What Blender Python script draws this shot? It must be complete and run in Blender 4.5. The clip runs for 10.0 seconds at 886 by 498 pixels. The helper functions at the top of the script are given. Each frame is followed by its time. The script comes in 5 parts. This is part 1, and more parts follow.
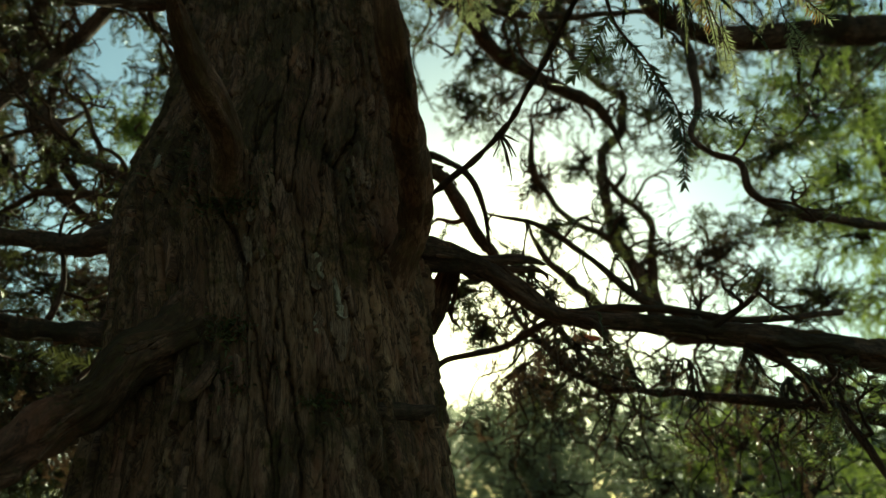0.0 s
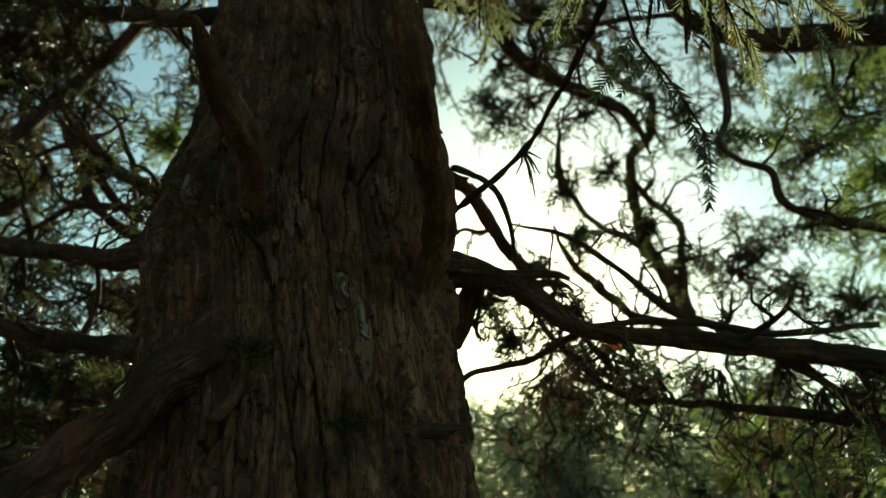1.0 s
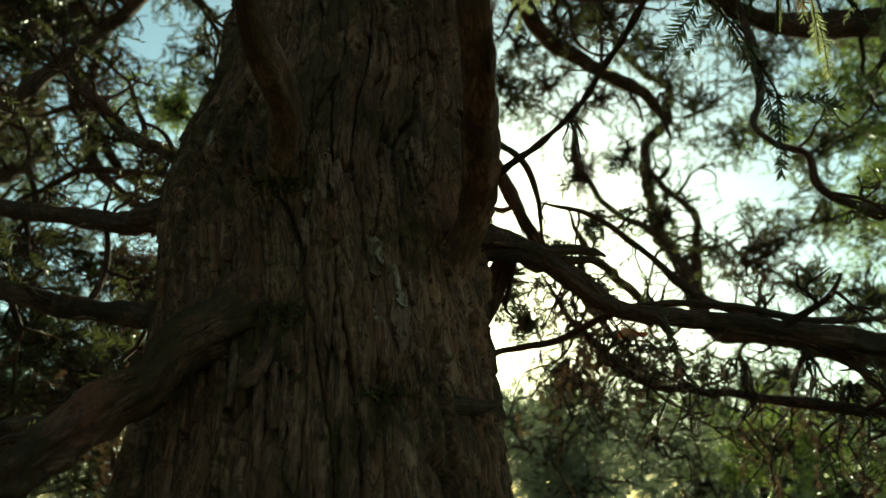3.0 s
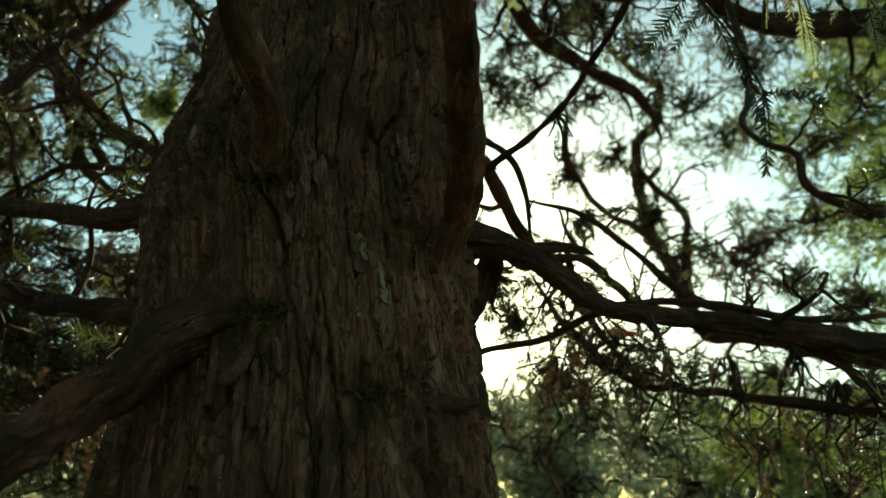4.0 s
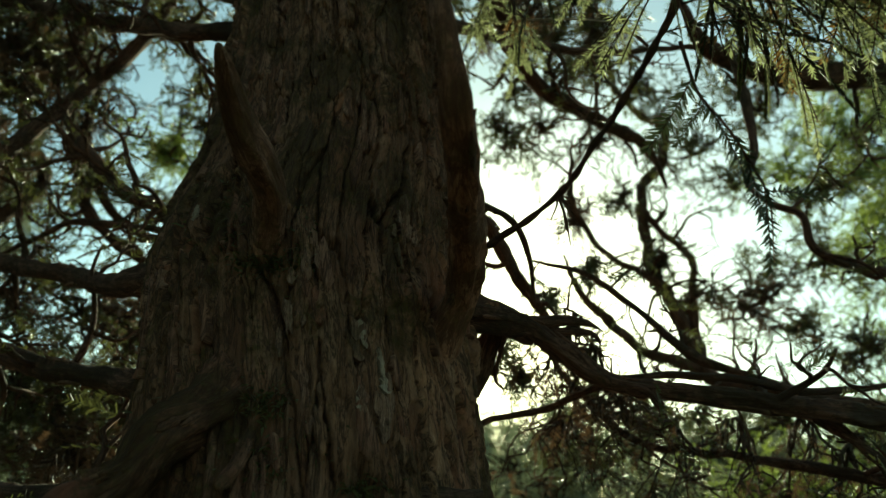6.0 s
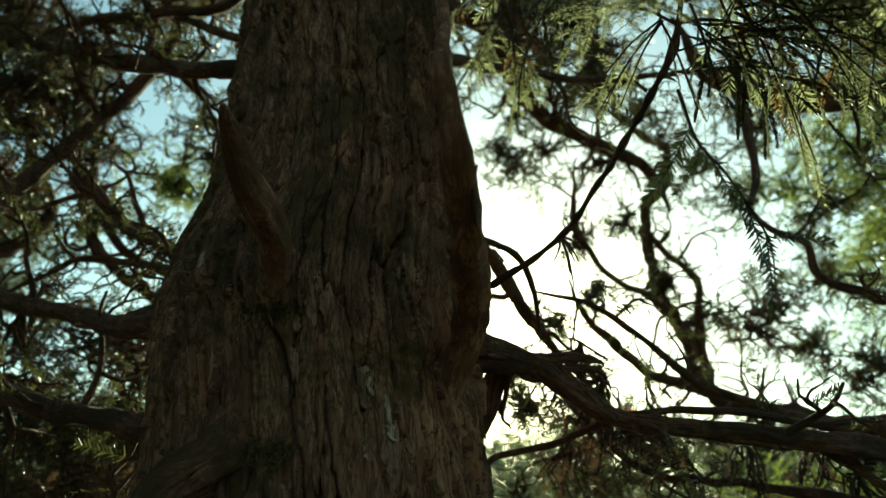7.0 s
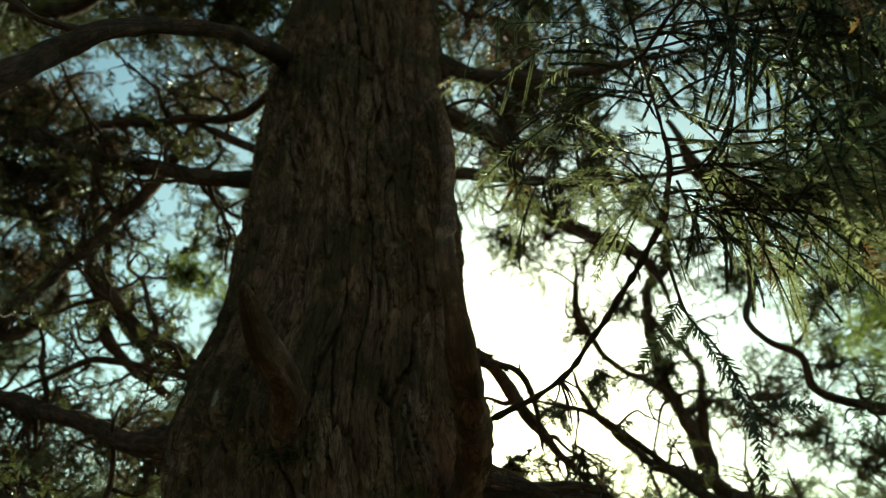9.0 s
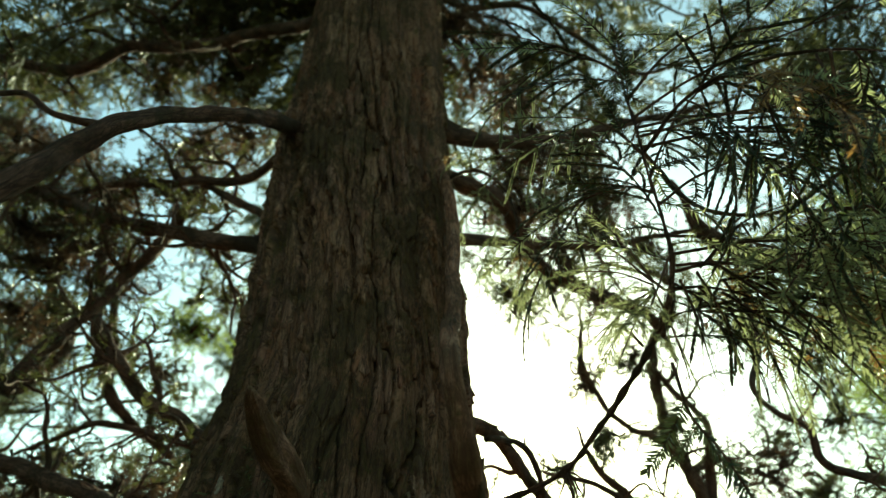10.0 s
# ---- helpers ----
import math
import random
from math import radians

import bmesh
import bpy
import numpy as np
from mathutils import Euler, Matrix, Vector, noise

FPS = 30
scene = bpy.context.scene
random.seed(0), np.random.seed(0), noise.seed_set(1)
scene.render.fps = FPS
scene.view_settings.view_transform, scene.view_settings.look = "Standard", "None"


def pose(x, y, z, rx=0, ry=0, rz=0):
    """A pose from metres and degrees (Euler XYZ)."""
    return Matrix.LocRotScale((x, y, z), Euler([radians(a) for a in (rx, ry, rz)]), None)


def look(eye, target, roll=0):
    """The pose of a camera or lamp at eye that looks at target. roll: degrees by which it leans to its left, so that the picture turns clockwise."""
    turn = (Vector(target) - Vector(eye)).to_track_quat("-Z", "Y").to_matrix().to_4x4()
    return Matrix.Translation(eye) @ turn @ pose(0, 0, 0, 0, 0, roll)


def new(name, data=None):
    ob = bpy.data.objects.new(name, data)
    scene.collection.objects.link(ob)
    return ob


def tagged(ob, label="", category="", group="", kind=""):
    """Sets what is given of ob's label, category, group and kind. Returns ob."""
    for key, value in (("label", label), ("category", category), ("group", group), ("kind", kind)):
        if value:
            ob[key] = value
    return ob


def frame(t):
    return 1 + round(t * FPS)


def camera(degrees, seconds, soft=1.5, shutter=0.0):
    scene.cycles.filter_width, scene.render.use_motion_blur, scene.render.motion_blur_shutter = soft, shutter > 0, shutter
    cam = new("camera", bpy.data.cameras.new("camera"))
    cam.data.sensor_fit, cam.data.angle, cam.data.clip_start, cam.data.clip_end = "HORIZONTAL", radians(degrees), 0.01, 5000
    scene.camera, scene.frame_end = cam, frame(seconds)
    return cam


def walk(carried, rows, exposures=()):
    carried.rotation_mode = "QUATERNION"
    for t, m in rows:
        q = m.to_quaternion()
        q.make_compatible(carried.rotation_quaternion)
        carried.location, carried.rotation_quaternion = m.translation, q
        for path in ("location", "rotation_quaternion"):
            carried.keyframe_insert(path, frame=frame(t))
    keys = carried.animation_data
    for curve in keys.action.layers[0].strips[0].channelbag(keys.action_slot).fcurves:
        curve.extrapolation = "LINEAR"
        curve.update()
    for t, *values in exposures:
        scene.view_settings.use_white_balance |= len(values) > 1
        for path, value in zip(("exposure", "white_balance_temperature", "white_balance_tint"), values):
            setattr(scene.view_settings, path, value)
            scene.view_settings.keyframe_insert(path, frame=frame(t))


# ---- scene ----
cam = camera(67.0, 10.0, soft=1.25)
cam.data.dof.use_dof = True
cam.data.dof.focus_distance = 1.45
cam.data.dof.aperture_fstop = 2.5
PATH = [
    (0, (-0.006, 0.008, 1.531), (-0.009, 1.858, 2.289), -1.3),
    (0.5, (0.025, 0.003, 1.544), (-0.011, 1.851, 2.309), -1.5),
    (1, (0.008, -0.012, 1.568), (-0.082, 1.837, 2.326), -0.6),
    (1.5, (-0.015, 0.006, 1.578), (-0.107, 1.857, 2.331), 0.3),
    (2, (-0.065, 0.059, 1.576), (-0.142, 1.91, 2.329), 0.9),
    (3.3, (-0.094, 0.085, 1.546), (-0.162, 1.947, 2.272), 1.1),
    (3.5, (-0.091, 0.091, 1.543), (-0.149, 1.951, 2.276), 1.1),
    (4, (-0.077, 0.093, 1.552), (-0.128, 1.954, 2.282), 1.0),
    (4.5, (-0.072, 0.07, 1.589), (-0.13, 1.92, 2.348), 0.7),
    (5, (-0.071, 0.063, 1.617), (-0.134, 1.904, 2.394), 0.8),
    (5.5, (-0.063, 0.061, 1.638), (-0.131, 1.898, 2.426), 1.1),
    (5.7, (-0.068, 0.057, 1.655), (-0.139, 1.894, 2.442), 1.3),
    (6.8, (-0.061, 0.039, 1.713), (-0.149, 1.857, 2.543), 0.9),
    (7, (-0.064, 0.02, 1.728), (-0.151, 1.836, 2.562), 0.5),
    (7.5, (-0.048, -0.024, 1.761), (-0.133, 1.782, 2.616), 0.5),
    (8, (-0.054, -0.071, 1.795), (-0.137, 1.715, 2.691), 0.6),
    (8.5, (-0.057, -0.112, 1.843), (-0.149, 1.654, 2.776), 0.8),
    (9, (-0.059, -0.144, 1.885), (-0.157, 1.604, 2.852), 0.9),
    (9.5, (-0.053, -0.182, 1.939), (-0.155, 1.546, 2.941), 1.1),
    (10, (-0.058, -0.218, 1.989), (-0.168, 1.48, 3.041), 1.3),
]
EXPOSURES = [(0.0, 0.3, 7700, -30.0), (1.0, 0.3, 7700, -30.0), (2.0, 0.5, 7700, -30.0), (6.5, 0.55, 7700, -30.0), (7.0, 0.7, 7700, -30.0), (7.6, 1.0, 7700, -30.0), (8.0, 0.9, 7700, -30.0), (8.5, 0.65, 7700, -30.0), (9.3, 0.5, 7700, -30.0), (9.6, 0.6, 7700, -30.0), (10.0, 1.15, 7700, -30.0)]
walk(cam, [(t, look(eye, target, roll)) for t, eye, target, roll in PATH], EXPOSURES)

import itertools

# ---- light: low sun behind the tree, seen through the gap beside the trunk ----
SUN_AZ, SUN_EL = 4.5, 18.7
world = bpy.data.worlds.new("sky")
scene.world = world
world.use_nodes = True
wt = world.node_tree
sky = wt.nodes.new("ShaderNodeTexSky")
sky.sky_type = "NISHITA"
sky.sun_disc = False
sky.sun_elevation, sky.sun_rotation = radians(SUN_EL), radians(SUN_AZ)
sky.air_density, sky.dust_density, sky.ozone_density = 1.0, 0.6, 0.9
wt.nodes["Background"].inputs["Strength"].default_value = 0.15
wt.links.new(sky.outputs["Color"], wt.nodes["Background"].inputs["Color"])
sun = new("sun", bpy.data.lights.new("sun", "SUN"))
sun.data.energy, sun.data.angle, sun.data.color = 5.0, radians(0.55), (1.0, 0.93, 0.82)
toward = Vector((math.sin(radians(SUN_AZ)) * math.cos(radians(SUN_EL)), math.cos(radians(SUN_AZ)) * math.cos(radians(SUN_EL)), math.sin(radians(SUN_EL))))
sun.matrix_world = look(toward * 40, (0, 0, 0))


# ---- materials ----
class Nodes:
    """A small builder for node materials."""

    def __init__(self, name):
        self.mat = bpy.data.materials.new(name)
        self.mat.use_nodes = True
        self.t = self.mat.node_tree
        self.bsdf = self.t.nodes["Principled BSDF"]
        self.out = self.t.nodes["Material Output"]

    def add(self, kind, **inputs):
        n = self.t.nodes.new(kind)
        for key, value in inputs.items():
            self.put(n, key.replace("_", " "), value)
        return n

    def put(self, n, key, value):
        sock = n.inputs[int(key)] if key.isdigit() else n.inputs[key]
        if isinstance(value, bpy.types.NodeSocket):
            self.t.links.new(value, sock)
        else:
            sock.default_value = value

    def grain(self, scale):
        a = self.add("ShaderNodeAttribute")
        a.attribute_name = "grain"
        m = self.add("ShaderNodeMapping", Vector=a.outputs["Vector"], Scale=scale)
        return m.outputs["Vector"]

    def place(self, scale):
        c = self.add("ShaderNodeTexCoord")
        m = self.add("ShaderNodeMapping", Vector=c.outputs["Object"], Scale=scale)
        return m.outputs["Vector"]

    def noise(self, vector, scale=1.0, detail=5.0, rough=0.6, distortion=0.0):
        n = self.add("ShaderNodeTexNoise", Vector=vector, Scale=scale, Detail=detail, Roughness=rough, Distortion=distortion)
        return n.outputs["Fac"]

    def ramp(self, fac, *stops):
        n = self.add("ShaderNodeValToRGB", Fac=fac)
        e = n.color_ramp.elements
        while len(e) < len(stops):
            e.new(0.5)
        for el, (pos, col) in zip(e, stops):
            el.position, el.color = pos, (*col, 1) if len(col) == 3 else col
        return n.outputs["Color"]

    def mix(self, fac, a, b, kind="MIX"):
        n = self.t.nodes.new("ShaderNodeMix")
        n.data_type, n.blend_type = "RGBA", kind
        for i, v in ((0, fac), (6, a), (7, b)):
            if isinstance(v, bpy.types.NodeSocket):
                self.t.links.new(v, n.inputs[i])
            else:
                n.inputs[i].default_value = v if i == 0 or len(v) == 4 else (*v, 1)
        return n.outputs[2]

    def bump(self, height, strength, distance, normal=None):
        n = self.add("ShaderNodeBump", Height=height, Strength=strength, Distance=distance)
        if normal:
            self.put(n, "Normal", normal)
        return n.outputs["Normal"]


def bark_material(name, dark, mid, pale, red, moss, fibre=1.0, relief=0.012, plates=False):
    """Fibrous conifer bark: long grain, grey weathered faces, rusty inner bark, moss."""
    n = Nodes(name)
    fibres = n.noise(n.grain((62 * fibre, 62 * fibre, 7.5)), 1.0, 9, 0.74, 0.6)
    fine = n.noise(n.grain((240 * fibre, 240 * fibre, 42)), 1.0, 6, 0.75, 0.4)
    patch = n.noise(n.grain((7, 7, 3.0)), 1.0, 4, 0.55, 0.4)
    blot = n.noise(n.place((11, 11, 11)), 1.0, 6, 0.65)
    speck = n.noise(n.place((70, 70, 70)), 1.0, 3, 0.6)
    col = n.ramp(fibres, (0.30, dark), (0.50, mid), (0.72, pale))
    if plates:
        broad = n.ramp(n.noise(n.grain((16, 16, 1.6)), 1.0, 4, 0.5, 0.5), (0.34, [0.55 * c + 0.45 * d for c, d in zip(mid, dark)]), (0.55, mid), (0.74, [0.5 * (c + d) for c, d in zip(mid, pale)]))
        col = n.mix(0.55, col, broad)
    col = n.mix(n.ramp(patch, (0.52, (0, 0, 0)), (0.70, (1, 1, 1))), col, n.mix(fine, red, mid))
    grey = n.ramp(n.noise(n.grain((9, 9, 2.2)), 1.3, 5, 0.6, 0.8), (0.55, (0, 0, 0)), (0.66, (0.75, 0.75, 0.75)))
    col = n.mix(grey, col, n.mix(fine, mid, pale))
    if plates:
        a = n.add("ShaderNodeAttribute")
        a.attribute_name = "plate"
        col = n.mix(1.0, col, n.ramp(a.outputs["Fac"], (0.0, (0.42, 0.38, 0.36)), (0.4, (0.9, 0.87, 0.85)), (0.75, (1.25, 1.25, 1.23)), (1.0, (1.7, 1.7, 1.65))), "MULTIPLY")
    stain = n.noise(n.place((5.5, 5.5, 4)), 1.0, 10, 0.74, 0.5)
    col = n.mix(n.ramp(stain, (0.44, (0.85, 0.85, 0.85)), (0.54, (0, 0, 0))), col, n.mix(speck, dark, moss))
    green = n.ramp(n.mix(0.4, blot, speck), (0.54, (0, 0, 0)), (0.64, (0.8, 0.8, 0.8)))
    col = n.mix(green, col, moss)
    crack = n.noise(n.grain((30 * fibre, 30 * fibre, 5.5)), 1.0, 7, 0.68, 1.2)
    col = n.mix(n.ramp(crack, (0.455, (0, 0, 0)), (0.485, (0.8, 0.8, 0.8)), (0.505, (0.8, 0.8, 0.8)), (0.535, (0, 0, 0))), col, dark)
    chips = n.noise(n.grain((110 * fibre, 110 * fibre, 26)), 1.0, 8, 0.78, 0.8)
    col = n.mix(n.ramp(chips, (0.36, (0.7, 0.7, 0.7) if plates else (0.45, 0.45, 0.45)), (0.52, (1, 1, 1))), dark, col)
    col = n.mix(n.ramp(fine, (0.25, (0.55, 0.55, 0.55)), (0.6, (1, 1, 1))), (0, 0, 0), col)
    n.put(n.bsdf, "Base Color", col)
    n.put(n.bsdf, "Roughness", 0.88)
    n.put(n.bsdf, "Specular IOR Level", 0.25)
    b = n.bump(fibres, 0.9, relief * (0.45 if plates else 1.0))
    b = n.bump(chips, 0.9, relief * (0.4 if plates else 0.7), b)
    b = n.bump(fine, 0.8, relief * 0.5, b)
    b = n.bump(speck, 0.35, relief * 0.3, b)
    n.put(n.bsdf, "Normal", b)
    return n.mat


def leaf_material(name, deep, fresh, glow, share=0.45):
    """Needle leaves: waxy face, light passing through from behind, each twig its own tone."""
    n = Nodes(name)
    info = n.add("ShaderNodeObjectInfo")
    geo = n.add("ShaderNodeNewGeometry")
    tone = n.mix(0.6, info.outputs["Random"], geo.outputs["Random Per Island"])
    place = n.noise(n.place((2.2, 2.2, 2.2)), 1.0, 3, 0.5)
    col = n.ramp(n.mix(0.5, tone, place), (0.30, deep), (0.62, fresh))
    n.put(n.bsdf, "Base Color", col)
    n.put(n.bsdf, "Roughness", 0.42)
    n.put(n.bsdf, "Specular IOR Level", 0.4)
    through_light = n.add("ShaderNodeBsdfTranslucent", Color=n.mix(0.65, col, glow))
    mixed = n.add("ShaderNodeMixShader", **{"0": share, "1": n.bsdf.outputs["BSDF"], "2": through_light.outputs["BSDF"]})
    n.t.links.new(mixed.outputs["Shader"], n.out.inputs["Surface"])
    return n.mat


BARK = bark_material("trunk_bark", (0.059, 0.030, 0.018), (0.302, 0.155, 0.091), (0.572, 0.361, 0.244), (0.318, 0.099, 0.055), (0.090, 0.073, 0.018), 1.0, 0.012, True)
STRIP = bark_material("bark_strips", (0.066, 0.032, 0.020), (0.297, 0.142, 0.090), (0.517, 0.315, 0.220), (0.297, 0.099, 0.055), (0.094, 0.077, 0.022), 1.3, 0.006)
LIMB = bark_material("limb_bark", (0.050, 0.027, 0.018), (0.171, 0.087, 0.059), (0.330, 0.194, 0.141), (0.187, 0.066, 0.040), (0.050, 0.045, 0.018), 1.2, 0.006)
REDBARK = bark_material("reddish_limb_bark", (0.066, 0.030, 0.018), (0.231, 0.101, 0.062), (0.396, 0.211, 0.145), (0.297, 0.095, 0.055), (0.077, 0.063, 0.019), 1.1, 0.006)
FARBARK = bark_material("neighbour_bark", (0.044, 0.027, 0.019), (0.121, 0.072, 0.051), (0.220, 0.144, 0.106), (0.154, 0.068, 0.044), (0.055, 0.054, 0.022), 0.8, 0.006)
STUBBARK = bark_material("stub_bark", (0.121, 0.059, 0.039), (0.396, 0.207, 0.141), (0.605, 0.360, 0.264), (0.440, 0.180, 0.106), (0.110, 0.090, 0.026), 1.1, 0.005)
REDLIMB = bark_material("bare_red_bark", (0.11, 0.048, 0.030), (0.40, 0.185, 0.110), (0.58, 0.36, 0.25), (0.44, 0.17, 0.09), (0.14, 0.09, 0.04), 0.9, 0.004)
WEATHERED = bark_material("weathered_flake", (0.099, 0.054, 0.037), (0.297, 0.171, 0.114), (0.506, 0.333, 0.246), (0.308, 0.162, 0.106), (0.121, 0.099, 0.044), 1.6, 0.004)
PALE = bark_material("pale_flake", (0.24, 0.18, 0.13), (0.44, 0.34, 0.25), (0.62, 0.51, 0.40), (0.40, 0.28, 0.20), (0.24, 0.21, 0.12), 1.6, 0.004)
# lit copy of the needle colour: glow raised to read as sun-struck
LIT_NEEDLE = leaf_material("needles", (0.030, 0.036, 0.013), (0.10, 0.105, 0.034), (0.60, 0.62, 0.32), 0.5)
# shaded copy of it: shade put into the colour for silhouetted sprays
SHADE_NEEDLE = leaf_material("shaded_needles", (0.016, 0.024, 0.011), (0.036, 0.046, 0.020), (0.12, 0.14, 0.05), 0.10)
DRY = leaf_material("dry_needles", (0.10, 0.055, 0.025), (0.20, 0.12, 0.05), (0.45, 0.24, 0.08), 0.35)
# haze put into the leaf colour: paler, greyer green for growth farther off
HAZY = leaf_material("hazed_foliage", (0.062, 0.075, 0.052), (0.13, 0.143, 0.09), (0.28, 0.30, 0.17), 0.4)
FOLIAGE = leaf_material("foliage", (0.034, 0.036, 0.018), (0.078, 0.078, 0.032), (0.19, 0.19, 0.06), 0.25)
# lit copy of the foliage: sunlight painted in as brighter yellow-green
SUNNY = leaf_material("sunlit_foliage", (0.05, 0.09, 0.025), (0.12, 0.17, 0.04), (0.42, 0.48, 0.11), 0.5)
BROWNISH = leaf_material("brown_foliage", (0.05, 0.036, 0.024), (0.105, 0.062, 0.038), (0.24, 0.13, 0.07), 0.25)
RUST = leaf_material("rust_leaf", (0.18, 0.045, 0.02), (0.26, 0.065, 0.025), (0.42, 0.09, 0.03), 0.35)
MOSS = leaf_material("moss", (0.05, 0.048, 0.018), (0.11, 0.10, 0.035), (0.22, 0.23, 0.06), 0.2)


def earth_material():
    n = Nodes("forest_floor")
    big = n.noise(n.place((0.5, 0.5, 0.5)), 1.0, 6, 0.6)
    small = n.noise(n.place((14, 14, 14)), 1.0, 5, 0.7)
    col = n.ramp(n.mix(0.5, big, small), (0.35, (0.035, 0.026, 0.018)), (0.5, (0.10, 0.07, 0.04)), (0.68, (0.05, 0.075, 0.025)))
    n.put(n.bsdf, "Base Color", col)
    n.put(n.bsdf, "Roughness", 0.95)
    n.put(n.bsdf, "Normal", n.bump(small, 0.8, 0.03))
    return n.mat


EARTH = earth_material()

# ---- shape helpers ----


def lattice(p, seed=0):
    """Smooth value noise in 0..1 for an (n, 3) array of points."""
    base = np.floor(p).astype(np.int64)
    f = p - base
    f = f * f * (3 - 2 * f)
    total = np.zeros(len(p))
    for dx in (0, 1):
        for dy in (0, 1):
            for dz in (0, 1):
                q = base + (dx, dy, dz)
                h = (q[:, 0] * 374761393 + q[:, 1] * 668265263 + q[:, 2] * 2147483647 + seed * 974634) & 0x7FFFFFFF
                h = ((h ^ (h >> 13)) * 1274126177) & 0x7FFFFFFF
                h = ((h ^ (h >> 16)) & 0xFFFF) / 65535.0
                w = np.where(dx, f[:, 0], 1 - f[:, 0]) * np.where(dy, f[:, 1], 1 - f[:, 1]) * np.where(dz, f[:, 2], 1 - f[:, 2])
                total += h * w
    return total


def fractal(p, octaves=3, seed=0):
    total, amp, norm = np.zeros(len(p)), 1.0, 0.0
    for i in range(octaves):
        total += amp * lattice(p * 2.0 ** i + 17.3 * i, seed + i)
        norm += amp
        amp *= 0.55
    return total / norm


def mesh_of(name, verts, faces, material, grain=None, smooth=True):
    me = bpy.data.meshes.new(name)
    if isinstance(faces, list):
        me.from_pydata(np.asarray(verts).tolist(), [], faces)
    else:
        me.vertices.add(len(verts)), me.loops.add(faces.size), me.polygons.add(len(faces))
        me.vertices.foreach_set("co", np.asarray(verts, np.float32).ravel())
        me.loops.foreach_set("vertex_index", np.ascontiguousarray(faces, np.int32).ravel())
        me.polygons.foreach_set("loop_start", np.arange(0, faces.size, faces.shape[1], dtype=np.int32))
        me.update(calc_edges=True)
    me.materials.append(material)
    if smooth:
        me.polygons.foreach_set("use_smooth", np.ones(len(me.polygons), bool))
    if grain is not None:
        a = me.attributes.new("grain", "FLOAT_VECTOR", "POINT")
        a.data.foreach_set("vector", np.asarray(grain, np.float32).ravel())
    me.update()
    return me


def part(name, me, parent, label="", kind=""):
    """One mesh object under a thing or under a part."""
    ob = new(name, me)
    ob.parent = parent
    return tagged(ob, label=label, kind=kind)


def thing(name, where, label, category, group="", kind=""):
    ob = new(name)
    ob.empty_display_size = 0.2
    ob.location = where
    return tagged(ob, label, category, group, kind)


def glide(points, step):
    """A smooth curve through points (x, y, z, radius), sampled about every step metres."""
    p = np.asarray(points, float)
    ext = np.vstack([2 * p[0] - p[1], p, 2 * p[-1] - p[-2]])
    ext[:, 3] = np.maximum(ext[:, 3], 0.0008)
    out = []
    for i in range(1, len(ext) - 2):
        a, b, c, d = ext[i - 1:i + 3]
        n = max(2, int(np.linalg.norm(c[:3] - b[:3]) / step))
        s = np.linspace(0, 1, n, endpoint=False)[:, None]
        out.append(0.5 * (2 * b + (c - a) * s + (2 * a - 5 * b + 4 * c - d) * s ** 2 + (3 * b - a - 3 * c + d) * s ** 3))
    out.append(p[-1][None])
    q = np.vstack(out)
    q[:, 3] = np.maximum(q[:, 3], 0.0006)
    return q


